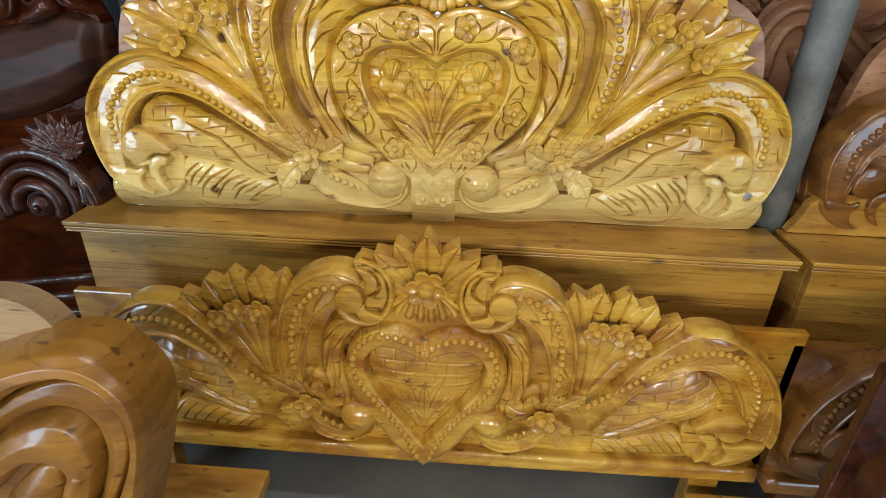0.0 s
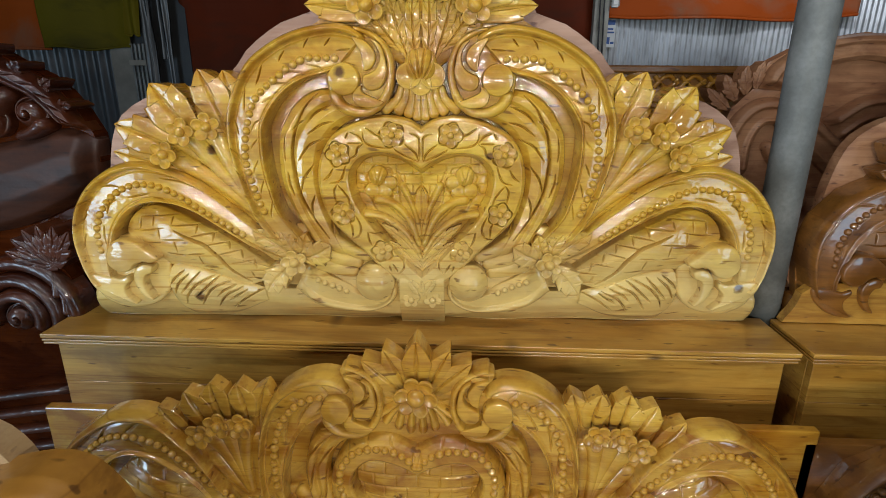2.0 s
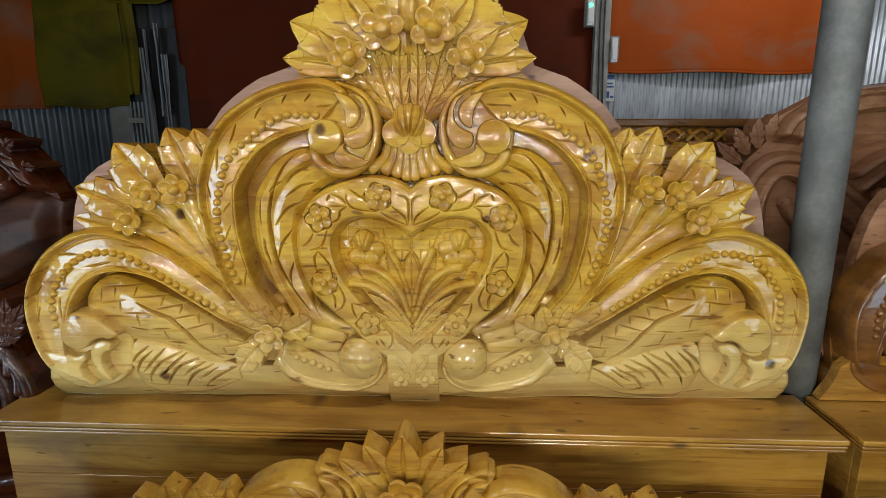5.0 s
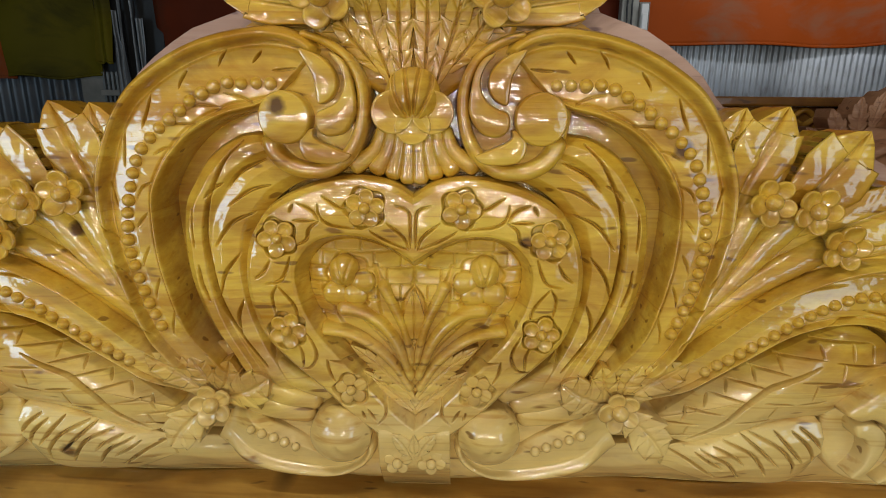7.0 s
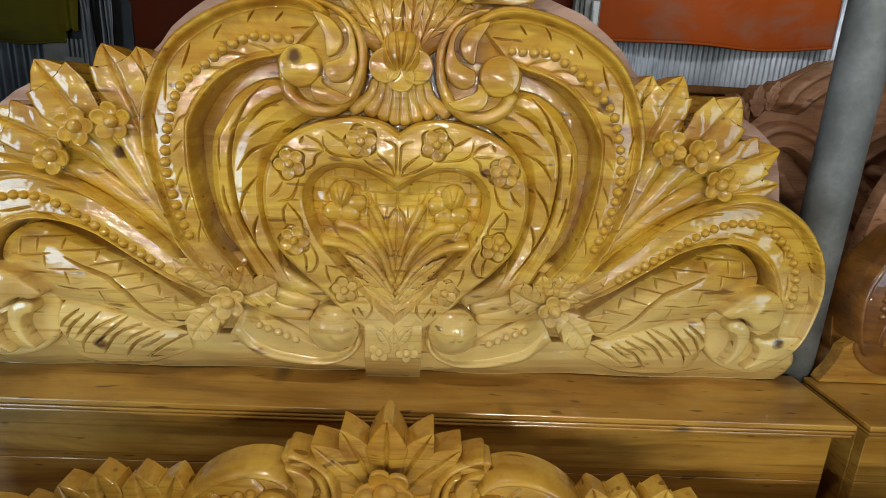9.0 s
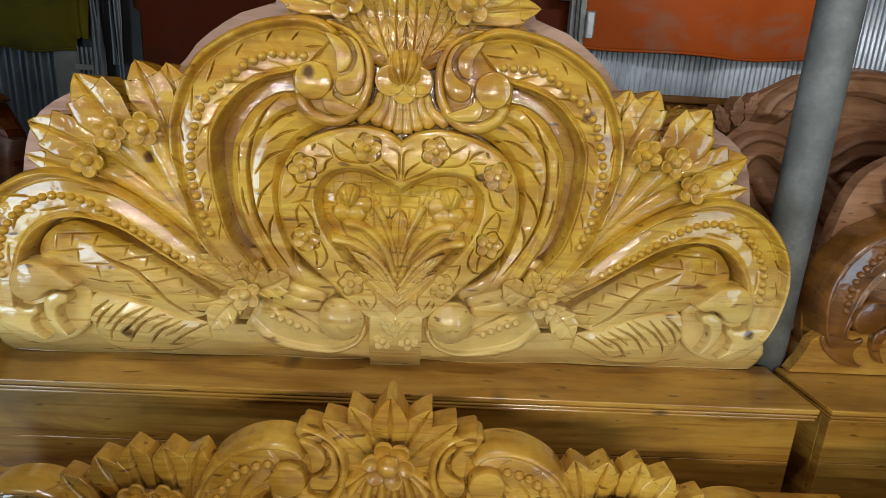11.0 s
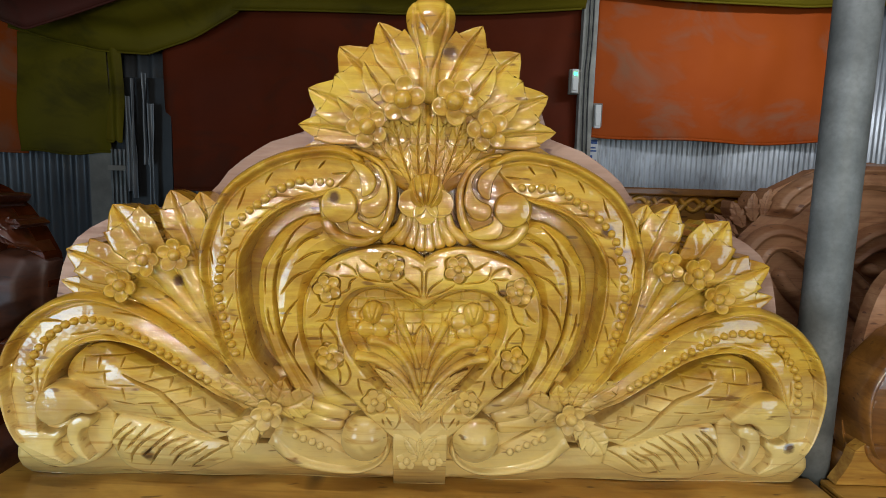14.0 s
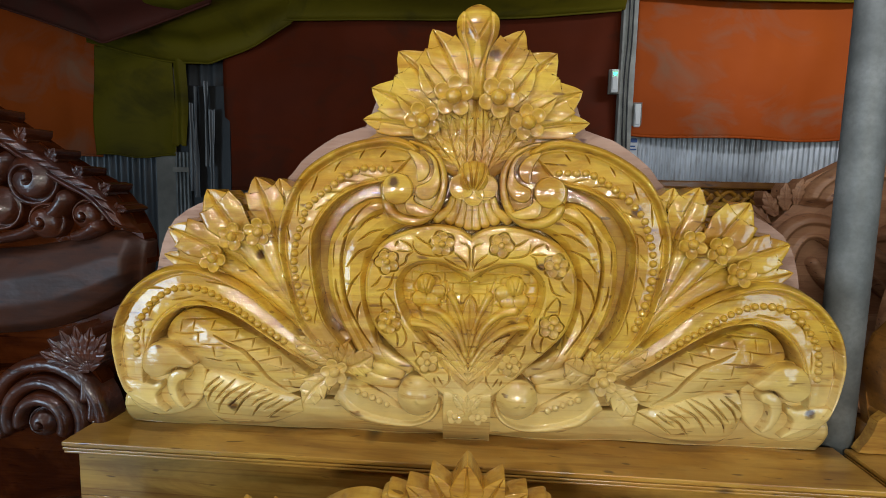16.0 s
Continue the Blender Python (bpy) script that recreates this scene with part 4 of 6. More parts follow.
    for dx0, dz0, dx1, dz1, r in ((0.044, 0.018, 0.160, 0.052, 0.017), (0.034, 0.040, 0.150, 0.078, 0.017), (0.012, 0.055, 0.118, 0.115, 0.014)):
        ridge([b0 + (dx0, dz0), b0 + ((dx0 + dx1) / 2, (dz0 + dz1) / 2 - 0.006), b0 + (dx1, dz1)], r * 0.9, r * 1.4, mat, "fluted_leaf", parent, sgn, 0.014, 0.022, 0.0, 40, 0.5)
    beads(D["arm_bead"], 0.0078, 0.029, mat, parent, sgn, 2.25)
    beads(D["c_bead"], 0.0092, 0.034, mat, parent, sgn)
    beads(D["w_bead"], 0.0088, 0.034, mat, parent, sgn)
    # leaves and flower at the foot of the scrolls
    s = np.array(D["side_flower"])
    for dx, dz, w in ((-0.090, 0.042, 0.076), (0.078, -0.082, 0.074), (0.100, 0.080, 0.058), (-0.030, 0.072, 0.050), (0.030, 0.076, 0.044)):
        leaf(s + np.array([dx, dz]) * 0.12, s + (dx, dz), w, mat, parent, sgn, 0.006, 3, 0.020, 0.014, deep=0.30, peak=0.6, fold=0.06)
    dome([s + (0.085 * math.cos(q) - 0.02, 0.060 * math.sin(q) + 0.030) for q in np.linspace(0, 2 * np.pi, 11)[:-1]], s + (-0.02, 0.030), mat, "leaf_ground", parent, sgn, 60, 12, LOW, 0.002, 0.009)
    flower(s, D["side_r"], 0.034, mat, parent, sgn, 5, 0.6, 0.38)
    head_whirl(D["top_vol"], D["top_r"] / 0.050, mat, parent, sgn)
    # cluster of leaves with its blossoms and stems
    root = np.array(D["root"])
    cl = D["cluster"]
    fan = [root] + [np.array(a) * 0.40 + np.array(b) * 0.60 for a, b, w in cl]
    dome(fan + [root + (0.05, -0.01)], (np.array(cl[2][0]) + root) / 2 + (0.02, 0.02), mat, "leaf_ground", parent, sgn, 90, 14, LOW, 0.004, 0.012)
    for i, (a, b, w) in enumerate(cl):
        leaf(a, b, w, mat, parent, sgn, 0.006 * (1 if i % 2 else -1), 2, -0.002 + 0.003 * (i % 2), 0.022, deep=0.34, peak=0.62, vein=0.009, ribs=0.10, fold=0.06)
    for i, c in enumerate(D["blossoms"]):
        c = np.array(c)
        ridge([root, root * 0.5 + c * 0.5 + (0.012 * (1 - i), 0.012 * (i - 1)), c], 0.007, 0.026, mat, "stem", parent, sgn, 0.022, 0.026, 0.0, 48, 0.6)
        flower(c, D["blossom_r"], 0.036, mat, parent, sgn, 5, 0.4 + i, 0.36)
    for k in (0.08, 0.42, 0.72, 1.0):
        a = np.array(cl[0][0]) * (1 - k) + np.array(cl[4][0]) * k
        ridge([root + (0.0, 0.01), (root + a) / 2, a], 0.008, 0.022, mat, "flute", parent, sgn, 0.014, 0.020, 0.0, 40, 0.6)


def closed_band(A, B, profile, mat, name, parent, n=480, nv=34, cut=None):
    """A closed ring between two outlines given by their right halves, notch to tip."""
    def ring(half):
        c = spline(half, n // 2)
        return np.vstack([c, (c * [-1, 1])[::-1][1:-1]])
    a, b = ring(A), ring(B)
    vs = np.r_[0, 0, np.linspace(0, 1, nv), 1, 1]
    hs = np.interp(np.linspace(0, 1, nv), *zip(*profile))
    hs = np.r_[LOW, hs[0] * 0.5, hs, hs[-1] * 0.5, LOW]
    P = a[:, None] * (1 - vs[None, :, None]) + b[:, None] * vs[None, :, None]
    H = np.broadcast_to(hs, P.shape[:2]).copy()
    if cut:
        H[:, 3:-3] -= cut(P)[:, 3:-3]
    return relief(P, H, mat, name, parent, 1, True)


def heart_boss(half, centre, mat, parent, top, cut):
    c = spline(half, 240)
    o = np.vstack([c, (c * [-1, 1])[::-1][1:-1]])
    r = np.r_[1.0, np.linspace(1.0, 0.0, 80)]
    P = np.array(centre)[None, None] + (o - np.array(centre))[:, None] * r[None, :, None]
    H = np.broadcast_to(0.010 + (top - 0.010) * (1 - r ** 2.5), P.shape[:2]).copy()
    H[:, 0] = LOW
    H[:, 1:] -= cut(P)[:, 1:]
    return relief(P, H, mat, "heart_panel", parent, 1, True)


def headboard(m, mat, back, shelf_mat, label, full=True):
    """Carved headboard on a box with a moulded shelf."""
    hb = thing("bed_headboard", label, "headboard", m)
    half = [(0, 0.100), (0.846, 0.100), (0.858, 0.170), (0.864, 0.254), (0.842, 0.327), (0.780, 0.398), (0.715, 0.430), (0.68, 0.48), (0.62, 0.53), (0.53, 0.575), (0.462, 0.580),
            (0.440, 0.600), (0.404, 0.646), (0.328, 0.712), (0.27, 0.735), (0.22, 0.765), (0.16, 0.80), (0.10, 0.87), (0.045, 0.90), (0, 0.90)]
    slab(half, 0.062, 0.034, mat, "carved_ground", hb, 0)
    slab([(0, 0.090), (0.80, 0.090), (0.81, 0.30), (0.80, 0.42), (0.765, 0.52), (0.69, 0.575), (0.60, 0.60), (0.48, 0.628), (0.418, 0.695), (0.335, 0.752), (0.265, 0.776), (0.245, 0.83), (0.215, 0.878), (0.17, 0.89), (0, 0.89)],
         0.100, 0.063, back, "backing_board", hb, 60, label="unvarnished pinkish backing board")
    # sloping foot of the carving, with shallow waves of the gouge
    def foot_waves(U, V, P):
        return 0.003 * np.sin(P[..., 0] * 46 + 30 * P[..., 1]) * np.sin(np.pi * V) + 0.004 * np.sin(P[..., 0] * 19 + 1.0)
    band([(-0.860, 0.104), (-0.70, 0.105), (-0.45, 0.100), (-0.2, 0.090), (0.0, 0.088), (0.2, 0.090), (0.45, 0.100), (0.70, 0.105), (0.860, 0.104)], [(-0.872, 0.004), (-0.70, 0.0), (-0.45, 0.003), (-0.2, 0.0), (0.0, 0.004), (0.2, 0.0), (0.45, 0.003), (0.70, 0.0), (0.872, 0.004)], [(0, -0.0135), (0.2, -0.004), (0.4, -0.006), (0.7, -0.024), (0.92, -0.044), (1, -0.052)], mat, "sloping_foot", hb, 1, 260, 30, (0, 0), foot_waves, -0.085)
    for sgn in ((1, -1) if full else (-1,)):
        carve_side(HEAD, mat, hb, sgn, 1000 if full else 360, 96 if full else 40)
    if not full:
        return hb
    out = [(0.0, 0.520), (0.030, 0.538), (0.077, 0.546), (0.123, 0.541), (0.164, 0.527), (0.206, 0.503), (0.233, 0.468), (0.247, 0.427), (0.249, 0.376), (0.238, 0.328), (0.220, 0.291), (0.180, 0.249), (0.148, 0.220), (0.115, 0.185), (0.073, 0.148), (0.040, 0.125), (0.0, 0.115)]
    inn = [(0.0, 0.408), (0.044, 0.437), (0.083, 0.449), (0.112, 0.449), (0.137, 0.439), (0.157, 0.415), (0.161, 0.390), (0.152, 0.352), (0.132, 0.314), (0.101, 0.272), (0.062, 0.226), (0.022, 0.180), (0.0, 0.156)]
    buds = ((0.068, 0.502, 0.030, 0.2), (0.195, 0.457, 0.030, 0.8), (0.189, 0.315, 0.030, 1.2), (0.096, 0.219, 0.028, 0.5))
    rounds = outline_cut((), [((x, z), r * 0.96) for x, z, r, t in buds], 0.010, 0.004)
    veins = strokes(HEART_CUTS + HEART_MORE, 0.012, 0.0028, 0.0)
    closed_band(out, inn, [(0, 0.020), (0.04, 0.036), (0.12, 0.042), (0.5, 0.046), (0.80, 0.045), (0.855, 0.043), (0.875, 0.036), (0.975, 0.012), (1, 0.008)], mat, "heart_frame", hb, 1200, 96, lambda P: np.maximum(rounds(P), veins(P)))
    br = bricks(0.040, 0.024, 0.0050, 0.0022)
    inner = outline_cut([((0.003, 0.215), (0.122, 0.352), 0.034), ((0.002, 0.235), (0.052, 0.395), 0.028), ((0.003, 0.195), (0.148, 0.314), 0.030), ((0.0, 0.30), (0.0, 0.380), 0.034)], [((0.100, 0.398), 0.032), ((0.078, 0.384), 0.020), ((0.118, 0.370), 0.020), ((0.088, 0.366), 0.020)], 0.007, 0.005)
    heart_boss(inn, (0.0, 0.33), mat, hb, 0.032, lambda P: np.maximum(br(P) * (P[..., 1] > 0.30), inner(P)))
    for sgn in (1, -1):
        # flowers and leaves round the heart
        for cx, cz, R, trn in buds:
            flower((cx, cz), R * 0.94, 0.038, mat, hb, sgn, 5, trn, 0.30, 0.06)
        # tulips and strap leaves inside the heart
        for dx, dz in ((-0.024, -0.012), (-0.012, -0.032), (0.018, -0.030)):
            dome([(0.100 + dx + 0.018 * math.cos(q), 0.400 + dz + 0.018 * math.sin(q)) for q in np.linspace(0, 2 * np.pi, 9)[:-1]], (0.100 + dx, 0.400 + dz), mat, "tulip_petal", hb, sgn, 32, 8, LOW, 0.030, 0.036)
        dome([(0.104, 0.428), (0.124, 0.416), (0.122, 0.390), (0.104, 0.380), (0.086, 0.390), (0.084, 0.416)], (0.104, 0.402), mat, "tulip_bud", hb, sgn, 48, 14, LOW, 0.028, 0.046, 2.0,
             lambda P: 0.004 * np.clip(1 - np.abs(np.abs(P[..., 0] - 0.104) - 0.3 * np.abs(P[..., 1] - 0.386)) / 0.003, 0, 1))
        ridge([(0.003, 0.225), (0.030, 0.295), (0.070, 0.338), (0.120, 0.349)], 0.008, 0.015, mat, "strap_leaf", hb, sgn, 0.034, 0.044, 0.0, 40, 0.6)
        ridge([(0.003, 0.205), (0.040, 0.262), (0.090, 0.300), (0.146, 0.312)], 0.008, 0.011, mat, "strap_leaf", hb, sgn, 0.030, 0.038, 0.0, 40, 0.6)
        ridge([(0.002, 0.250), (0.014, 0.31), (0.030, 0.350), (0.050, 0.392)], 0.007, 0.012, mat, "strap_leaf", hb, sgn, 0.034, 0.042, 0.0, 40, 0.6)
        leaf((0.004, 0.195), (0.098, 0.286), 0.036, mat, hb, sgn, 0.006, 5, 0.022, 0.006, deep=0.3)
        leaf((0.003, 0.170), (0.084, 0.240), 0.030, mat, hb, sgn, 0.004, 5, 0.016, 0.004, deep=0.3)
        # crest leaves
        for k, (a, b, w) in enumerate((((0.05, 0.745), (0.258, 0.782), 0.072), ((0.05, 0.755), (0.238, 0.852), 0.108), ((0.03, 0.770), (0.178, 0.934), 0.118), ((0.015, 0.80), (0.102, 0.982), 0.096))):
            leaf(a, b, w, mat, hb, sgn, 0.008, 2, -0.004 + 0.003 * (k % 2), 0.024, deep=0.36, peak=0.64, vein=0.010, ribs=0.10, fold=0.06)
        for a, b, w in (((0.035, 0.79), (0.128, 0.905), 0.060), ((0.06, 0.77), (0.180, 0.836), 0.050)):
            leaf(a, b, w, mat, hb, sgn, -0.006, 1, 0.012, 0.022, deep=0.35, peak=0.65, vein=0.007, ribs=0.0, fold=0.08)
        dome([(0.0, 0.650), (0.06, 0.665), (0.125, 0.715), (0.140, 0.770), (0.100, 0.835), (0.04, 0.870), (0.0, 0.872)], (0.03, 0.77), mat, "sprig_ground", hb, sgn, 60, 12, LOW, 0.002, 0.012)
        flower((0.050, 0.832), 0.046, 0.038, mat, hb, sgn, 5, 0.25, 0.40)
        flower((0.118, 0.779), 0.042, 0.036, mat, hb, sgn, 5, 0.7, 0.40)
        for a, b, w in (((0.013, 0.668), (0.017, 0.815), 0.036), ((0.030, 0.672), (0.072, 0.812), 0.040), ((0.046, 0.688), (0.108, 0.770), 0.036)):
            leaf(a, b, w * 1.25, mat, hb, sgn, -0.004, 3, 0.010, 0.014, "sprig", deep=0.34, vein=0.008, ribs=0.6, peak=0.6)
        # fan below the palmette
        for x0, x1, z1, w in ((0.006, 0.010, 0.530, 0.011), (0.018, 0.033, 0.537, 0.012), (0.030, 0.060, 0.545, 0.013), (0.044, 0.094, 0.552, 0.013)):
            ridge([(x0, 0.615), (x0 * 0.75 + x1 * 0.25, 0.58), (x1, z1)], 0.008, w * 1.15, mat, "flute", hb, sgn, 0.022, 0.026, 0.0, 36, 0.35)
        flower((0.027, 0.090), 0.023, 0.037, mat, hb, sgn, 5, 0.3, 0.36, 0.1)
        leaf((0.008, 0.108), (0.034, 0.146), 0.030, mat, hb, sgn, 0.003, 2, 0.045, 0.005)
    leaf((0.0, 0.30), (0.0, 0.378), 0.032, mat, hb, 1, 0, 0, 0.030, 0.004)
    leaf((0.0, 0.100), (0.0, 0.145), 0.020, mat, hb, 1, 0, 2, 0.045, 0.006)
    dome([(-0.016, 0.84), (-0.022, 0.92), (-0.046, 0.975), (-0.042, 1.012), (0.0, 1.036), (0.042, 1.012), (0.046, 0.975), (0.022, 0.92), (0.016, 0.84)], (0.0, 0.975), mat, "crest_bud", hb, 1, 120, 24, 0.0, 0.026, 0.052, 2.0,
         lambda P: 0.007 * np.maximum(np.clip(1 - np.abs(np.abs(P[..., 0]) - 0.030 * np.clip((P[..., 1] - 0.87) / 0.10, 0.1, 1)) / 0.004, 0, 1), np.clip(1 - np.abs(np.abs(P[..., 0]) - 0.55 * np.abs(P[..., 1] - 0.955)) / 0.003, 0, 1) * (P[..., 1] > 0.955) * (P[..., 1] < 1.005)))
    for dx, dz, r in ((-0.027, -0.022, 0.029), (0.027, -0.022, 0.029), (0.0, -0.040, 0.025)):
        dome([(dx + r * math.cos(q), 0.655 + dz + r * math.sin(q)) for q in np.linspace(0, 2 * np.pi, 9)[:-1]], (dx, 0.655 + dz), mat, "palmette_petal", hb, 1, 36, 10, LOW, 0.046, 0.042)

    def bud_cut(P):
        z = np.clip((P[..., 1] - 0.618) / 0.07, 0, 1)
        d = np.minimum(np.abs(np.abs(P[..., 0]) - 0.026 * np.sin(np.pi * np.clip(z, 0, 0.8) * 0.6)), np.abs(np.abs(P[..., 0]) - 0.010 * z))
        return 0.009 * np.clip(1 - d / 0.0035, 0, 1)
    dome([(0.0, 0.692), (0.026, 0.684), (0.038, 0.655), (0.028, 0.628), (0.0, 0.617), (-0.028, 0.628), (-0.038, 0.655), (-0.026, 0.684)], (0, 0.654), mat, "palmette", hb, 1, 140, 34, LOW, 0.036, 0.064, 2.0, bud_cut)
    dome([(-0.30, 0.10), (-0.20, 0.165), (-0.10, 0.190), (0.0, 0.180), (0.10, 0.190), (0.20, 0.165), (0.30, 0.10), (0.20, 0.050), (0.10, 0.030), (0.0, 0.028), (-0.10, 0.030), (-0.20, 0.050)], (0.0, 0.11), mat, "leaf_ground", hb, 1, 90, 14, LOW, -0.006, 0.010)
    band([(-0.056, 0.150), (0.0, 0.148), (0.056, 0.150)], [(-0.058, 0.0), (0.0, 0.0), (0.058, 0.0)], [(0, 0.044), (0.10, 0.047), (0.48, 0.034), (0.70, 0.010), (0.85, -0.008), (1, -0.028)], mat, "pedestal", hb, 1, 60, 26, (0, 0), None, -0.075)
    return hb


def bed_box(x0, x1, mat, label, deep=0.10):
    """The box below a headboard and the moulded shelf on top of it."""
    b = thing("headboard_box", label, "bed")
    part("shelf_core", box(x0 + 0.006, x1 - 0.006, -0.101, deep - 0.002, 0.7705, 0.7895, 0.001, 1), mat, b)
    for k, (z0, z1, out) in enumerate(((0.7700, 0.7765, -0.003), (0.7790, 0.7855, -0.001), (0.7880, 0.800, 0.0))):
        part("shelf_top" if k == 2 else "moulding", box(x0 - out, x1 + out, -0.107 - out, deep, z0, z1, 0.0022), mat, b)
    zs = (0.06, 0.30, 0.545, 0.651, 0.770)
    for z0, z1 in zip(zs[:-1], zs[1:]):
        part("front_plank", box(x0 + 0.022, x1 - 0.022, -0.080, -0.055, z0 + 0.0006, z1 - 0.0006, 0.0012, 1), mat, b)
    for x in (x0 + 0.022, x1 - 0.047):
        part("side_board", box(x, x + 0.025, -0.0545, 0.10, 0.0, 0.7695, 0.002, 1), mat, b)
    part("back_board", box(x0 + 0.048, x1 - 0.048, 0.08, 0.10, 0.0, 0.7695, 0.002, 1), mat, b)
    return b


def footboard(m, mat, label, sides=(1, -1), foot=0.0):
    fb = thing("bed_footboard", label, "footboard", m)
    FLOORS[fb.name] = -0.018
    ground = [(0, 0.250), (0.860, 0.254), (0.866, 0.35), (0.862, 0.48), (0.84, 0.55), (0.80, 0.640), (0.73, 0.680), (0.65, 0.680), (0.60, 0.66), (0.53, 0.70), (0.45, 0.74), (0.37, 0.74), (0.33, 0.745), (0.285, 0.785), (0.22, 0.808), (0.16, 0.80), (0.10, 0.82), (0.05, 0.84), (0, 0.85)]
    slab(ground, 0.034, 0.010, mat, "carved_ground", fb)
    part("plain_plank", box(-0.89, 0.90, 0.0345, 0.06, 0.25, 0.680, 0.004), mat, fb)
    band([(-0.862, 0.290), (0.0, 0.282), (0.862, 0.292)], [(-0.862, 0.250), (0.0, 0.244), (0.862, 0.254)], [(0, 0.020), (0.2, 0.026), (0.9, 0.028), (1, 0.028)], mat, "plinth_strip", fb, 1, 60, 12, (0, 0))
    for x in (-0.80, 0.72):
        part("foot", box(x, x + 0.08, 0.012, 0.06, -foot, 0.2495, 0.004), mat, fb)
    for sgn in sides:
        carve_side(FOOT, mat, fb, sgn, 640 if len(sides) == 2 else 300, 46 if len(sides) == 2 else 34)
    if len(sides) < 2:
        return fb
    out = [(0.0, 0.655), (0.060, 0.684), (0.130, 0.668), (0.180, 0.615), (0.200, 0.545), (0.184, 0.455), (0.128, 0.371), (0.072, 0.284), (0.0, 0.225)]
    inn = [(0.0, 0.580), (0.055, 0.607), (0.096, 0.617), (0.126, 0.598), (0.140, 0.562), (0.123, 0.511), (0.077, 0.437), (0.039, 0.386), (0.0, 0.328)]
    closed_band(out, inn, [(0, 0.012), (0.06, 0.026), (0.14, 0.036), (0.26, 0.042), (0.50, 0.043), (0.80, 0.045), (0.88, 0.041), (0.93, 0.022), (1, 0.004)], mat, "heart_frame", fb, 600, 60, strokes(FOOT_HEART_CUTS, 0.010, 0.0026, 0.0))
    dome([(-0.15, 0.66), (0.0, 0.62), (0.15, 0.66), (0.13, 0.76), (0.0, 0.80), (-0.13, 0.76)], (0.0, 0.71), mat, "fan_ground", fb, 1, 60, 12, LOW, 0.010, 0.020)
    br = bricks(0.050, 0.030, 0.003, 0.0028)
    heart_boss(inn, (0.0, 0.50), mat, fb, 0.028, lambda P: br(P) * (P[..., 1] > 0.51))
    for sgn in (1, -1):
        beads([(0.004, 0.611), (0.033, 0.638), (0.080, 0.653), (0.131, 0.645), (0.164, 0.609), (0.173, 0.564), (0.161, 0.518), (0.131, 0.470), (0.081, 0.406), (0.046, 0.349), (0.017, 0.279)], 0.0092, 0.043, mat, fb, sgn)
        leaf((0.003, 0.390), (0.050, 0.530), 0.034, mat, fb, sgn, 0.006, 3, 0.024, 0.008, vein=0.005)
        leaf((0.003, 0.370), (0.080, 0.485), 0.030, mat, fb, sgn, 0.008, 4, 0.020, 0.006, vein=0.005)
        leaf((0.003, 0.352), (0.050, 0.428), 0.022, mat, fb, sgn, 0.004, 4, 0.014, 0.004, vein=0.004)
        for a, b, w in (((0.02, 0.78), (0.070, 0.893), 0.056), ((0.03, 0.775), (0.115, 0.866), 0.056), ((0.035, 0.77), (0.150, 0.830), 0.050), ((0.035, 0.76), (0.150, 0.795), 0.040)):
            leaf(a, b, w, mat, fb, sgn, 0.003, 0, 0.006, 0.030, vein=0.007, ribs=0.0, peak=0.55)
        for x1, z1 in ((0.014, 0.682), (0.042, 0.690), (0.072, 0.705), (0.098, 0.730)):
            ridge([(x1 * 0.3, 0.772), (x1 * 0.75, 0.736), (x1, z1)], 0.006, 0.013, mat, "flute", fb, sgn, 0.034, 0.036)
    leaf((0, 0.395), (0.0, 0.515), 0.030, mat, fb, 1, 0, 0, 0.026, 0.010, vein=0.005)
    leaf((0, 0.79), (0.0, 0.917), 0.066, mat, fb, 1, 0, 0, 0.010, 0.032, vein=0.007, ribs=0.0, peak=0.55)
    flower((0.0, 0.790), 0.050, 0.036, mat, fb, 1, 6, 0.2, 0.40)
    return fb

# ---- the place ----
def setting(name, bm, mat, label="", category=""):
    me = bpy.data.meshes.new(name)
    bm.normal_update()
    bm.to_mesh(me)
    bm.free()
    me.materials.append(mat)
    return tagged(new(name, me), label, category, kind="structure")


WALL_Y = 3.2
setting("floor", box(-5, 5, -3.6, 4, -0.1, 0.0, 0), CONCRETE, "dusty grey concrete floor", "floor")
setting("wall_west", box(-5.1, -5.0, -3.6, 4, 0.0, 3.4, 0), PLASTER, "dim plastered side wall", "wall")
setting("wall_east", box(5.0, 5.1, -3.6, 4, 0.0, 3.4, 0), PLASTER, "dim plastered side wall", "wall")
setting("wall_south_west", box(-5, -3.9, -3.6, -3.45, 0.0, 3.4, 0), PLASTER, "dim plastered front wall", "wall")
setting("wall_south_middle", box(-2.7, 2.2, -3.6, -3.45, 0.0, 3.4, 0), PLASTER, "dim plastered front wall", "wall")
setting("wall_south_east", box(3.2, 5, -3.6, -3.45, 0.0, 3.4, 0), PLASTER, "dim plastered front wall", "wall")
setting("wall_south_lintel", box(-3.9, -2.7, -3.6, -3.45, 1.95, 3.4, 0), PLASTER, "dim plastered wall over the entrance", "wall")
setting("wall_south_lintel", box(2.2, 3.2, -3.6, -3.45, 1.95, 3.4, 0), PLASTER, "dim plastered wall over the entrance", "wall")
setting("ceiling", box(-5, 5, -3.6, 4, 3.4, 3.5, 0), MAROON, "dark tarpaulin under the shed roof", "ceiling")


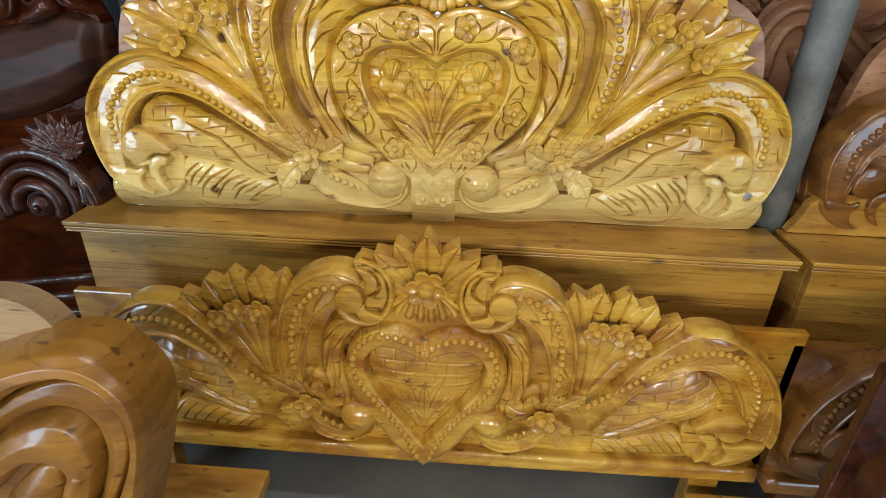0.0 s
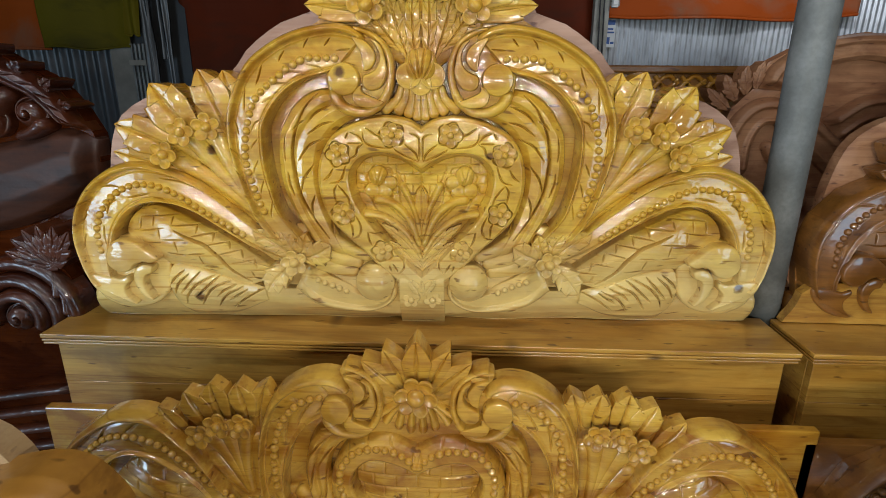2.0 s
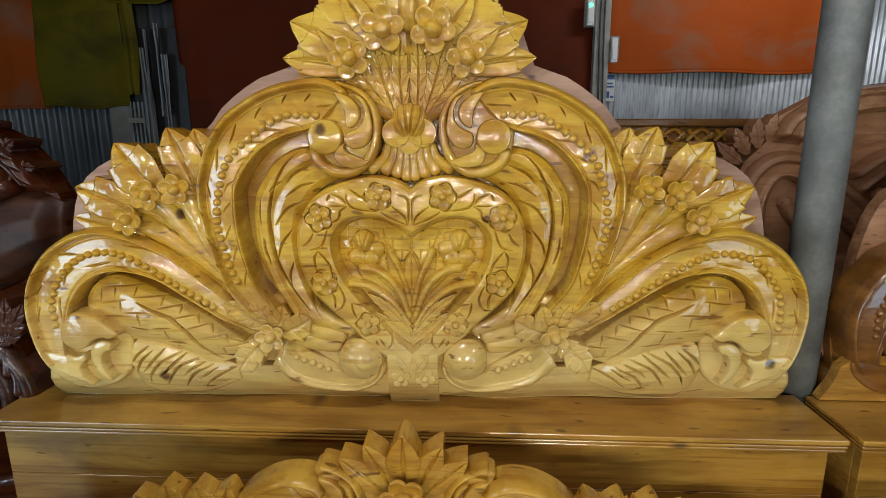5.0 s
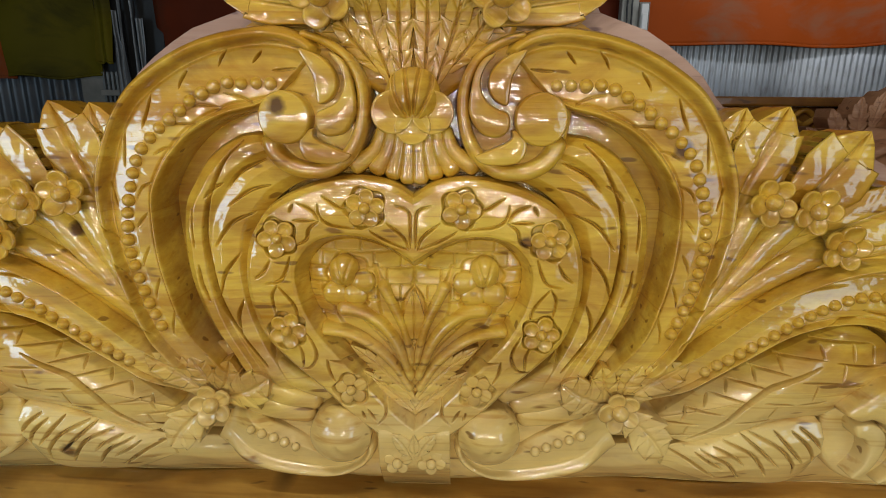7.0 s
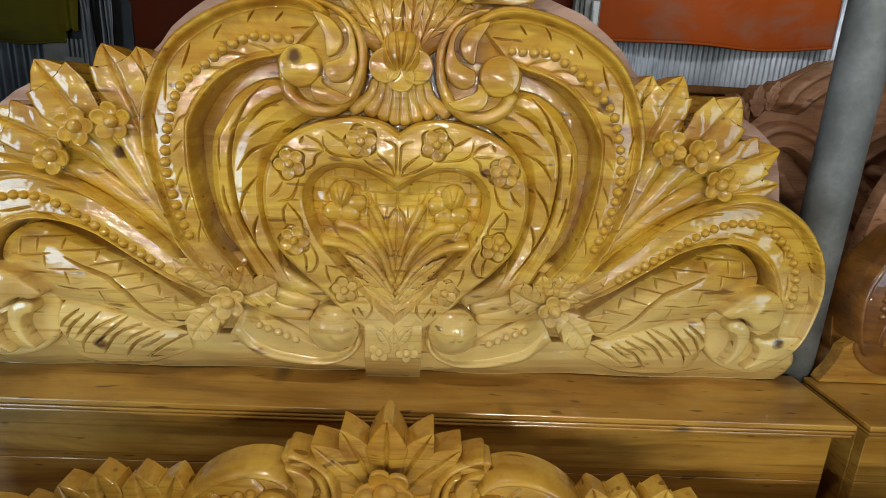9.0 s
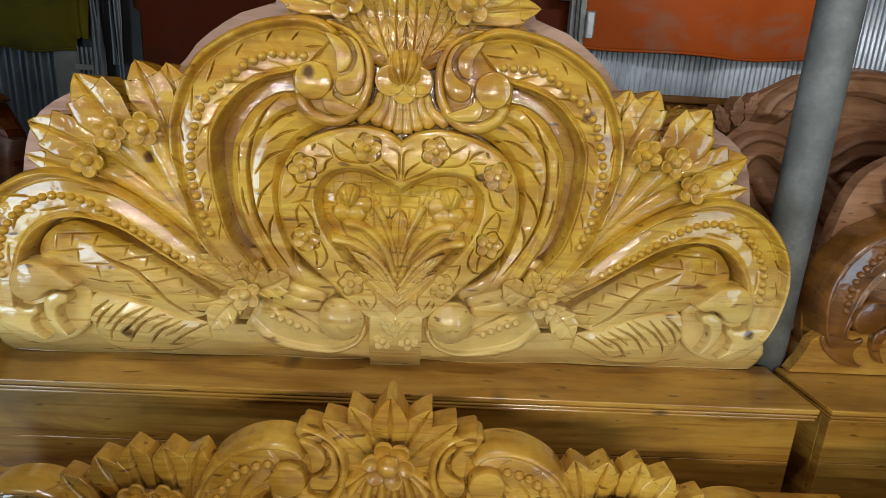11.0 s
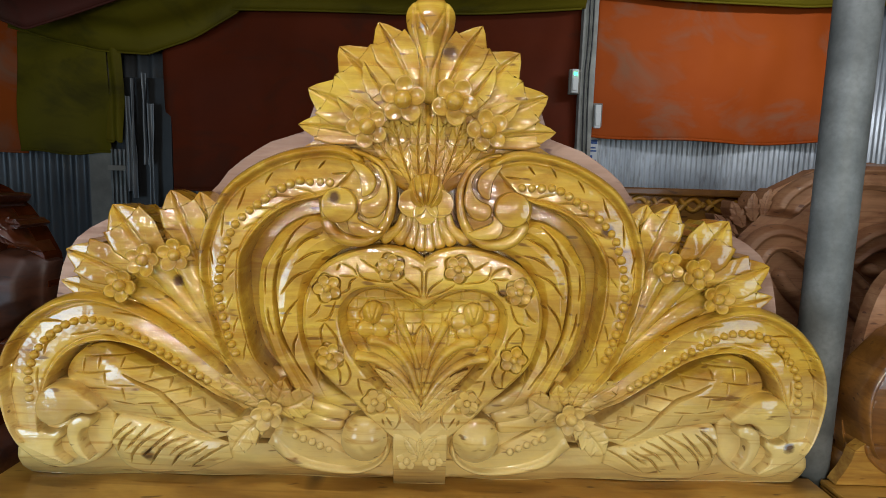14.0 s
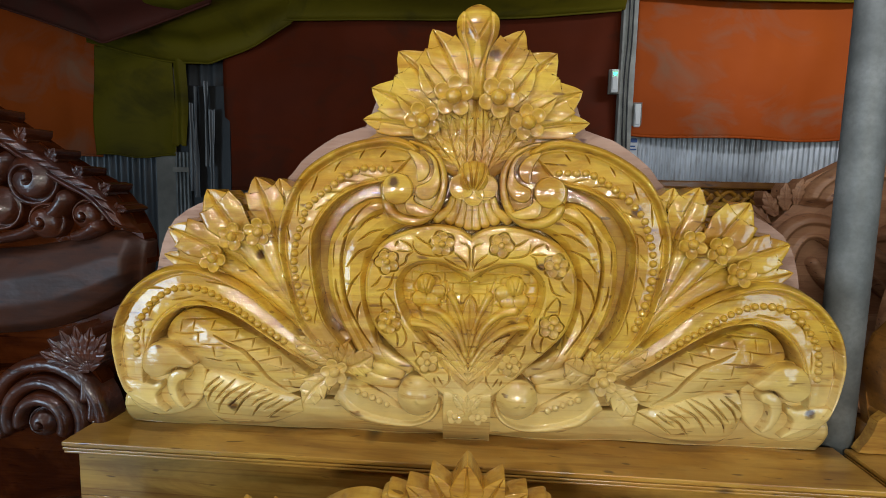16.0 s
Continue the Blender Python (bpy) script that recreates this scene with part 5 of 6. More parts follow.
def corrugated(x0, x1, z0, z1, y, pitch, mat, name, label, depth=0.009):
    n = int((x1 - x0) / pitch * 8)
    xs = np.linspace(x0, x1, n)
    ys = y + depth * np.sin(xs / pitch * 2 * np.pi)
    v = [(x, yy, z) for x, yy in zip(xs, ys) for z in (z0, z1)]
    f = [(2 * i, 2 * i + 2, 2 * i + 3, 2 * i + 1) for i in range(n - 1)]
    ob = new(name, mesh_of(name, v, f, mat))
    s = ob.modifiers.new("thickness", "SOLIDIFY")
    s.thickness = 0.002
    return tagged(ob, label, "wall", kind="structure")


corrugated(-1.2, 5, 0.0, 3.4, WALL_Y, 0.040, SHEET, "wall_north_east", "bright finely corrugated galvanised sheet wall", 0.006)
corrugated(-5, -1.2, 0.0, 3.4, WALL_Y, 0.105, OLD_SHADED_SHEET, "wall_north_west", "weathered corrugated sheet wall with shade in its colour", 0.018)


def tarp(x0, x1, z0, z1, y, mat, label, sag=0.03, folds=3.0, seed=0, hem=True):
    """A cloth hung on the wall, with its hem along the lower edge."""
    e = thing("tarpaulin", label, "tarpaulin", group="tarpaulins on the back wall")
    n, m = 90, 40

    def at(u, w):
        x, z = x0 + (x1 - x0) * u, z0 + (z1 - z0) * w
        d = 0.022 * math.sin(folds * 6.28 * u + seed + 2.4 * w) * (0.4 + 0.6 * (1 - w)) + 0.05 * noise.noise((x * 1.7, seed, z * 1.7)) + 0.012 * noise.noise((x * 6, seed, z * 3))
        z -= sag * math.sin(math.pi * u) * (1 - w) + 0.010 * math.sin(9 * u + seed) * (1 - w)
        return (x, y - 0.06 + d, z)
    v = [at(i / (n - 1), j / (m - 1)) for i in range(n) for j in range(m)]
    ob = child("sheet", mesh_of("sheet", v, grid_faces(n, m), mat), e)
    s = ob.modifiers.new("thickness", "SOLIDIFY")
    s.thickness = 0.003
    hv, hf = [], []
    for i in range(n):
        x, yy, z = at(i / (n - 1), 0)
        for k in range(8):
            a = k * math.pi / 4
            hv.append((x, yy + 0.006 * math.cos(a), z + 0.004 + 0.010 * math.sin(a)))
    for i in range(n - 1):
        for k in range(8):
            hf.append((i * 8 + k, i * 8 + (k + 1) % 8, (i + 1) * 8 + (k + 1) % 8, (i + 1) * 8 + k))
    child("hem", mesh_of("hem", hv, hf, mat), e)
    return e


tarp(1.13, 2.92, 1.875, 2.95, WALL_Y - 0.03, ORANGE, "orange tarpaulin hung on the bright sheet wall", 0.03, 1.5, 1)
tarp(-2.10, 1.02, 1.38, 2.85, WALL_Y - 0.03, RED, "dark red tarpaulin hung on the sheet wall", 0.03, 2.5, 2)
tarp(-3.16, -2.49, 1.63, 2.50, WALL_Y - 0.10, OLIVE, "olive yellow cloth hung on the sheet wall", 0.01, 1.0, 3)
tarp(-2.485, -2.375, 1.72, 2.46, WALL_Y - 0.135, OLIVE, "narrow strip of olive yellow cloth", 0.0, 1.0, 6)
tarp(-5.0, -3.13, 1.62, 2.9, WALL_Y - 0.05, ORANGE, "orange tarpaulin beside the olive cloth", 0.02, 2.0, 4)


def tube(pts, r, mat, name, parent, seg=8, n=40):
    c = spline(pts, n)
    v, f = [], []
    for i in range(n):
        t = Vector(c[min(i + 1, n - 1)] - c[max(i - 1, 0)]).normalized()
        a = t.orthogonal().normalized()
        b = t.cross(a)
        for k in range(seg):
            q = 2 * math.pi * k / seg
            v.append(Vector(c[i]) + r * (math.cos(q) * a + math.sin(q) * b))
    for i in range(n - 1):
        for k in range(seg):
            f.append((i * seg + k, i * seg + (k + 1) % seg, (i + 1) * seg + (k + 1) % seg, (i + 1) * seg + k))
    return child(name, mesh_of(name, v, f, mat), parent)


def swag(x0, x1, low, y, rise, mat, label, folds, seed):
    """A ceiling cloth whose front edge hangs in a shallow curve before the wall; low: heights of that edge from end to end."""
    e = thing("ceiling_drape", label, "drape", group="cloths below the roof")
    n, m = 110, 30
    v = []
    for i in range(n):
        u = i / (n - 1)
        x = x0 + (x1 - x0) * u
        z0 = np.interp(u, np.linspace(0, 1, len(low)), low)
        for j in range(m):
            w = j / (m - 1)
            f = 0.020 * math.sin(folds * 6.28 * w + seed + 5 * u) + 0.035 * noise.noise((x * 1.3, w * 2.2, seed))
            v.append((x, y - 1.1 * w ** 1.3 + 0.5 * f, z0 + rise * w ** 0.8 + f * (0.3 + w)))
    ob = child("cloth", mesh_of("cloth", v, grid_faces(n, m), mat), e)
    s = ob.modifiers.new("thickness", "SOLIDIFY")
    s.thickness = 0.003
    tube([v[i * m] for i in range(0, n, 6)], 0.008, mat, "hem", e, 8, 80)


swag(-3.2, -1.50, (2.52, 2.43, 2.37, 2.36, 2.48, 2.68), 3.02, 0.50, OLIVE, "olive yellow cloth swagged below the roof", 4.0, 1)
swag(-3.55, -1.94, (2.656, 2.58, 2.50, 2.41, 2.495, 2.587, 2.684), 2.6, 0.50, MAROON, "dark maroon cloth swagged below the roof", 3.0, 3)
swag(-1.75, 1.02, (2.69, 2.70, 2.69, 2.71, 2.77), 3.02, 0.45, OLIVE, "olive drab cloth stretched below the roof", 2.0, 5)
swag(1.05, 3.4, (2.86, 2.84, 2.82, 2.86), 3.0, 0.35, OLIVE, "olive cloth edge above the orange tarpaulin", 2.0, 9)


def post(name, x0, x1, y0, y1, z0, z1, mat, label, category="post"):
    e = thing(name, label, category)
    part("shaft", box(x0, x1, y0, y1, z0, z1, 0.006), mat, e)
    return e


p1 = post("wooden_post", -2.70, -2.52, 3.10, 3.17, 0.0, 2.6, POST, "weathered grey post before the sheet wall")
p2 = post("service_post", 1.012, 1.12, 3.02, 3.10, 0.0, 3.3, PALE_POST, "grey post that carries cables and switch boxes")
for k, dx in enumerate((0.015, 0.045)):
    tube([(1.03 + dx, 3.008, 3.3), (1.035 + dx, 3.004, 2.6), (1.025 + dx, 3.006, 2.2), (1.05 + dx, 3.006, 1.4)], 0.006, BLACK, "cable", p2)


def switch_box(x, z, w, h, label, lamp):
    e = thing("switch_box", label, "switch box", group="switch boxes on the post")
    y = 2.985
    part("case", box(x - w / 2, x + w / 2, y, y + 0.034, z - h / 2, z + h / 2, 0.006), WHITE, e)
    part("cover", box(x - w * 0.36, x + w * 0.36, y - 0.008, y - 0.0005, z - h * 0.40, z + h * 0.15, 0.003), WHITE, e)
    if lamp:
        part("indicator", box(x - 0.012, x + 0.012, y - 0.006, y - 0.0005, z + h * 0.24, z + h * 0.36, 0.003), GLOW, e, "green indicator light")


part("bracket", box(0.93, 1.0115, 3.02, 3.05, 2.16, 2.34, 0.004), POST, p2)
switch_box(0.968, 2.25, 0.050, 0.17, "white wall switch box with a green light", True)
switch_box(1.150, 2.000, 0.046, 0.17, "small white switch box on the grey post", False)
part("bracket", box(1.1205, 1.19, 3.02, 3.05, 1.93, 2.10, 0.004), POST, p2)


def wall_poster(x, z, w, h):
    """A small printed sheet on the wall; its print is too small to read."""
    e = thing("wall_poster", "small blue and white printed poster on the sheet wall", "poster")
    part("paper", box(x, x + w, 3.172, 3.176, z, z + h, 0), PAPER, e)
    for k0, k1, u0, u1 in ((0.80, 0.96, 0.06, 0.94), (0.62, 0.68, 0.10, 0.80), (0.50, 0.56, 0.10, 0.90), (0.12, 0.36, 0.10, 0.55), (0.12, 0.20, 0.62, 0.92)):
        part("printed_bar", box(x + w * u0, x + w * u1, 3.1695, 3.1715, z + h * k0, z + h * k1, 0), INK, e)


wall_poster(1.128, 1.655, 0.085, 0.20)


def slatted_window():
    e = thing("barred_opening", "dark barred opening beside the grey post", "window")
    # black sheet painted in for the shade inside the opening
    part("inner_shade_sheet", box(-2.515, -2.06, 3.10, 3.12, 0.9, 2.20, 0), BLACK, e)
    for k in range(4):
        x = -2.50 + 0.032 * k
        part("bar", box(x, x + 0.016, 3.04, 3.06, 0.95, 1.66, 0.003), PIPE, e)
    part("rail", box(-2.515, -2.38, 3.03, 3.038, 1.50, 1.54, 0.003), POST, e)
    for k, (x, z0, z1) in enumerate(((-2.345, 1.35, 2.05), (-2.305, 1.30, 2.18), (-2.215, 1.55, 2.22), (-2.17, 1.2, 2.0))):
        v, f = [], []
        for i in range(24):
            u = i / 23
            for j in range(7):
                w = j / 6
                v.append((x + 0.045 * (w - 0.5) * (1 + 0.3 * math.sin(5 * u + k)), 3.02 + 0.02 * math.sin(w * 9 + k) + 0.012 * noise.noise((k, u * 4, w)), z0 + (z1 - z0) * u))
        child("sheet_strip", mesh_of("sheet_strip", v, grid_faces(24, 7), OLD_SHADED_SHEET), e)


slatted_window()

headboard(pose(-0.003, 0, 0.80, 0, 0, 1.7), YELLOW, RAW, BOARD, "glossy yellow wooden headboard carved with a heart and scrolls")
bed_box(-0.974, 0.924, BOARD, "varnished plank headboard box with moulded shelf")
footboard(pose(0.008, -0.28, 0), HONEY, "varnished carved footboard with beaded heart, before the headboard")

# the neighbouring bed
n2 = headboard(pose(1.872, 0.10, 0.757), BROWN, UMBER, BOARD, "dark brown varnished headboard carved with scrolls", full=False)
slab([(-0.905, 0.046), (-0.898, 0.060), (-0.885, 0.080), (-0.874, 0.105), (-0.868, 0.130), (-0.845, 0.150), (-0.80, 0.160), (-0.60, 0.165), (-0.30, 0.165), (-0.30, 0.046)], 0.0, -0.030, BOARD, "yellow_base_board", n2, 0, label="honey-yellow base board", both=False)
bed_box(0.951, 2.85, BOARD, "varnished plank box beside the neighbouring headboard", 0.098)
footboard(pose(1.768, -0.28, -0.03), BROWN, "brown varnished footboard before the neighbouring bed", (-1,), -0.03)
footboard(pose(1.748, -0.56, 0.12), DARK, "dark red-brown carved footboard stood before another", (-1,), 0.12)


def near_scroll():
    """The end of a carved footboard that stands nearest to the camera."""
    e = thing("bed_footboard", "amber-brown carved footboard end with thick scrolls", "footboard", pose(-0.030, -0.80, -0.030))
    outer = [(-0.95, 0.86), (-0.60, 0.935), (-0.477, 0.979), (-0.438, 0.992), (-0.377, 1.005), (-0.336, 0.998), (-0.309, 0.972), (-0.290, 0.936), (-0.289, 0.887), (-0.303, 0.819), (-0.331, 0.725), (-0.37, 0.62)]
    line_1 = [(-0.95, 0.74), (-0.60, 0.845), (-0.506, 0.895), (-0.450, 0.935), (-0.390, 0.960), (-0.353, 0.956), (-0.329, 0.928), (-0.318, 0.885), (-0.327, 0.832), (-0.351, 0.773), (-0.379, 0.719), (-0.42, 0.63)]
    line_2 = [(-0.95, 0.66), (-0.62, 0.765), (-0.528, 0.832), (-0.479, 0.868), (-0.436, 0.887), (-0.404, 0.886), (-0.385, 0.862), (-0.380, 0.826), (-0.385, 0.791), (-0.412, 0.716), (-0.45, 0.64)]
    line_3 = [(-0.95, 0.55), (-0.70, 0.62), (-0.600, 0.690), (-0.545, 0.740), (-0.510, 0.778), (-0.475, 0.799), (-0.450, 0.800), (-0.440, 0.785), (-0.445, 0.765), (-0.460, 0.72), (-0.48, 0.65)]
    slab([(-0.95, 0.022), (-0.385, 0.022), (-0.375, 0.62), (-0.335, 0.725), (-0.306, 0.819), (-0.292, 0.887), (-0.293, 0.936), (-0.312, 0.970), (-0.338, 0.995), (-0.377, 1.002), (-0.438, 0.989), (-0.60, 0.932), (-0.95, 0.86)], 0.03, -0.006, AMBER, "carved_ground", e, 0, both=False)
    roll = [(0, 0.004), (0.10, 0.034), (0.30, 0.050), (0.60, 0.052), (0.85, 0.040), (0.95, 0.022), (1, 0.006)]
    band(outer, line_1, roll, AMBER, "rim_scroll", e, 1, 300, 40, (0.02, 0.02))
    band(line_1, line_2, [(0, 0.006), (0.12, 0.030), (0.40, 0.034), (0.75, 0.022), (0.95, 0.010), (1, 0.004)], AMBER, "inner_scroll", e, 1, 300, 40, (0.02, 0.02))
    band(line_2, line_3, [(0, 0.004), (0.10, 0.036), (0.35, 0.048), (0.70, 0.044), (0.92, 0.028), (1, 0.004)], AMBER, "inner_scroll", e, 1, 300, 40, (0.02, 0.02))
    dome([(-0.62, 0.60), (-0.56, 0.70), (-0.50, 0.765), (-0.465, 0.785), (-0.452, 0.770), (-0.470, 0.70), (-0.51, 0.62)], (-0.53, 0.68), AMBER, "scroll_lobe", e, 1, 80, 16, LOW, 0.020, 0.040)
    ridge([(-0.400, 0.800), (-0.425, 0.755), (-0.44, 0.70), (-0.445, 0.64)], 0.016, 0.024, AMBER, "scroll_lobe", e, 1, 0.05, 0.06)
    slab([(-0.95, 0.30), (-0.50, 0.30), (-0.44, 0.75), (-0.415, 0.90), (-0.424, 0.964), (-0.441, 1.002), (-0.469, 1.027), (-0.504, 1.036), (-0.56, 1.034), (-0.70, 1.02), (-0.95, 0.99)], 0.070, 0.0305, TAN, "backing_board", e, 90, label="unvarnished tan backing board", both=False)

near_scroll()


def plank(x0, x1, y0, y1, z0, z1, label):
    e = thing("bed_rail", label, "plank", group="bed rails on the floor")
    part("rail", box(x0, x1, y0, y1, z0, z1, 0.005), BOARD, e)
    for y in (y0 + 0.1, y1 - 0.16):
        part("block", box(x0 + 0.02, x1 - 0.02, y, y + 0.06, 0.0, z0 - 0.0005, 0.004), BOARD, e)
    return e


plank(-0.66, -0.385, -1.2, -0.375, 0.21, 0.25, "varnished bed rail plank lying on the floor")
plank(0.70, 0.90, -1.1, -0.31, 0.15, 0.205, "varnished bed rail plank under the footboard's end")


def dark_bed():
    """Dark red-brown carved bed beside the yellow one: a scrolled crest over a rolled board."""
    e = thing("carved_bed", "dark red-brown polished carved bed with scrolls and leaves", "bed", pose(0, 0.15, 0))
    slab([(-2.3, 1.20), (-0.905, 1.20), (-0.912, 1.275), (-0.942, 1.335), (-0.981, 1.389), (-1.028, 1.430), (-1.076, 1.452), (-1.155, 1.498), (-1.234, 1.548), (-1.314, 1.600), (-1.45, 1.68), (-1.8, 1.78), (-2.3, 1.80)], 0.06, 0.0, DULL, "carved_top", e, 0, both=False)
    part("lower_board", box(-2.3, -1.0, 0.02, 0.06, 0.0, 1.1995, 0.004), DULL, e)
    band([(-2.3, 1.20), (-1.60, 1.215), (-1.31, 1.232), (-1.112, 1.262), (-0.98, 1.292), (-0.900, 1.262)], [(-2.3, 0.97), (-1.60, 0.975), (-1.33, 0.985), (-1.159, 1.014), (-1.007, 1.077), (-0.915, 1.150)], [(0, 0.0), (0.08, 0.032), (0.35, 0.062), (0.65, 0.060), (0.90, 0.034), (1, 0.0)], SATIN, "rolled_board", e, 1, 180, 40, (0, 0.05))
    edge = [(-0.915, 1.285), (-0.945, 1.335), (-0.985, 1.388), (-1.030, 1.426), (-1.078, 1.448), (-1.157, 1.494), (-1.236, 1.544), (-1.316, 1.596), (-1.45, 1.675)]
    inner = [(-0.965, 1.290), (-0.990, 1.320), (-1.020, 1.352), (-1.055, 1.380), (-1.100, 1.400), (-1.170, 1.440), (-1.250, 1.488), (-1.330, 1.538), (-1.46, 1.60)]
    band(edge, inner, [(0, 0.02), (0.15, 0.055), (0.45, 0.060), (0.60, 0.040), (0.72, 0.052), (0.90, 0.046), (1, 0.01)], DARK, "scroll_band", e, 1, 200, 34, (0.03, 0.05), vein_cuts((0.03, 0.7, 0.045, 0.035, 0.15, 0.55, 0.012, 0.01)))
    for c, r, hand in (((-1.045, 1.335), 0.042, 1), ((-1.200, 1.425), 0.072, -1), ((-1.165, 1.315), 0.050, 1), ((-1.380, 1.480), 0.085, 1), ((-1.300, 1.345), 0.062, -1)):
        volute(c, r, DARK, e, 1, 0.070, 1.4, 0.2, hand, groove=0.026)
    for pts in ([(-1.33, 1.255), (-1.22, 1.285), (-1.13, 1.345), (-1.09, 1.400)], [(-1.10, 1.270), (-1.05, 1.285), (-1.00, 1.318)], [(-1.46, 1.30), (-1.40, 1.38), (-1.30, 1.43), (-1.25, 1.50)], [(-1.55, 1.42), (-1.48, 1.52), (-1.40, 1.58)]):
        ridge(pts, 0.014, 0.026, DARK, "scroll_lobe", e, 1, 0.050, 0.066, 0.0, 50, 0.6)
    for a, b, w in (((-0.99, 1.34), (-0.925, 1.352), 0.040), ((-1.02, 1.38), (-0.968, 1.418), 0.046), ((-1.08, 1.42), (-1.045, 1.462), 0.050), ((-1.15, 1.46), (-1.12, 1.508), 0.050), ((-1.24, 1.51), (-1.20, 1.562), 0.054), ((-1.32, 1.56), (-1.28, 1.612), 0.058)):
        leaf(a, b, w, DARK, e, 1, 0.006, 3, 0.02, 0.03, deep=0.35, vein=0.006)


def dark_footboard():
    e = thing("bed_footboard", "dark red-brown footboard carved with leaf fan and scroll", "footboard", pose(0, 0.035, 0))
    slab([(-2.3, 0.0), (-0.99, 0.0), (-0.965, 0.82), (-0.970, 0.90), (-1.00, 0.945), (-1.08, 0.945), (-1.16, 0.94), (-1.30, 0.90), (-1.5, 0.89), (-2.3, 0.89)], 0.05, 0.0, DULL, "carved_ground", e, 0, both=False)
    for i, q in enumerate(np.linspace(2.72, 1.05, 6)):
        leaf((-0.985, 0.935), (-0.985 + 0.130 * math.cos(q), 0.935 + 0.125 * math.sin(q)), 0.056, DARK, e, 1, 0.004, 3, 0.012, 0.03, deep=0.3, vein=0.006)
    for r, h in ((0.150, 0.036), (0.105, 0.048), (0.062, 0.056)):
        ridge([(-1.11 + r * math.cos(q), 0.795 + r * math.sin(q)) for q in np.linspace(-0.7, 3.6, 11)], 0.022, 0.020, DARK, "scroll_band", e, 1, h, h, 0.0, 90, 0.6)
    volute((-1.11, 0.795), 0.040, DARK, e, 1, 0.06, 1.2, 0.2, 1)
    for k, (x, z) in enumerate(((-1.000, 0.905), (-0.982, 0.855), (-0.972, 0.80))):
        ridge([(x - 0.03, z + 0.03), (x, z), (x + 0.004, z - 0.06)], 0.010, 0.018, DARK, "fluted_leaf", e, 1, 0.03, 0.045)
    for k in range(4):
        ridge([(-2.2, 0.52 - 0.06 * k), (-1.5, 0.50 - 0.06 * k), (-1.02, 0.56 - 0.06 * k)], 0.016, 0.016, DARK, "moulding", e, 1, 0.024, 0.024)


dark_bed()
dark_footboard()


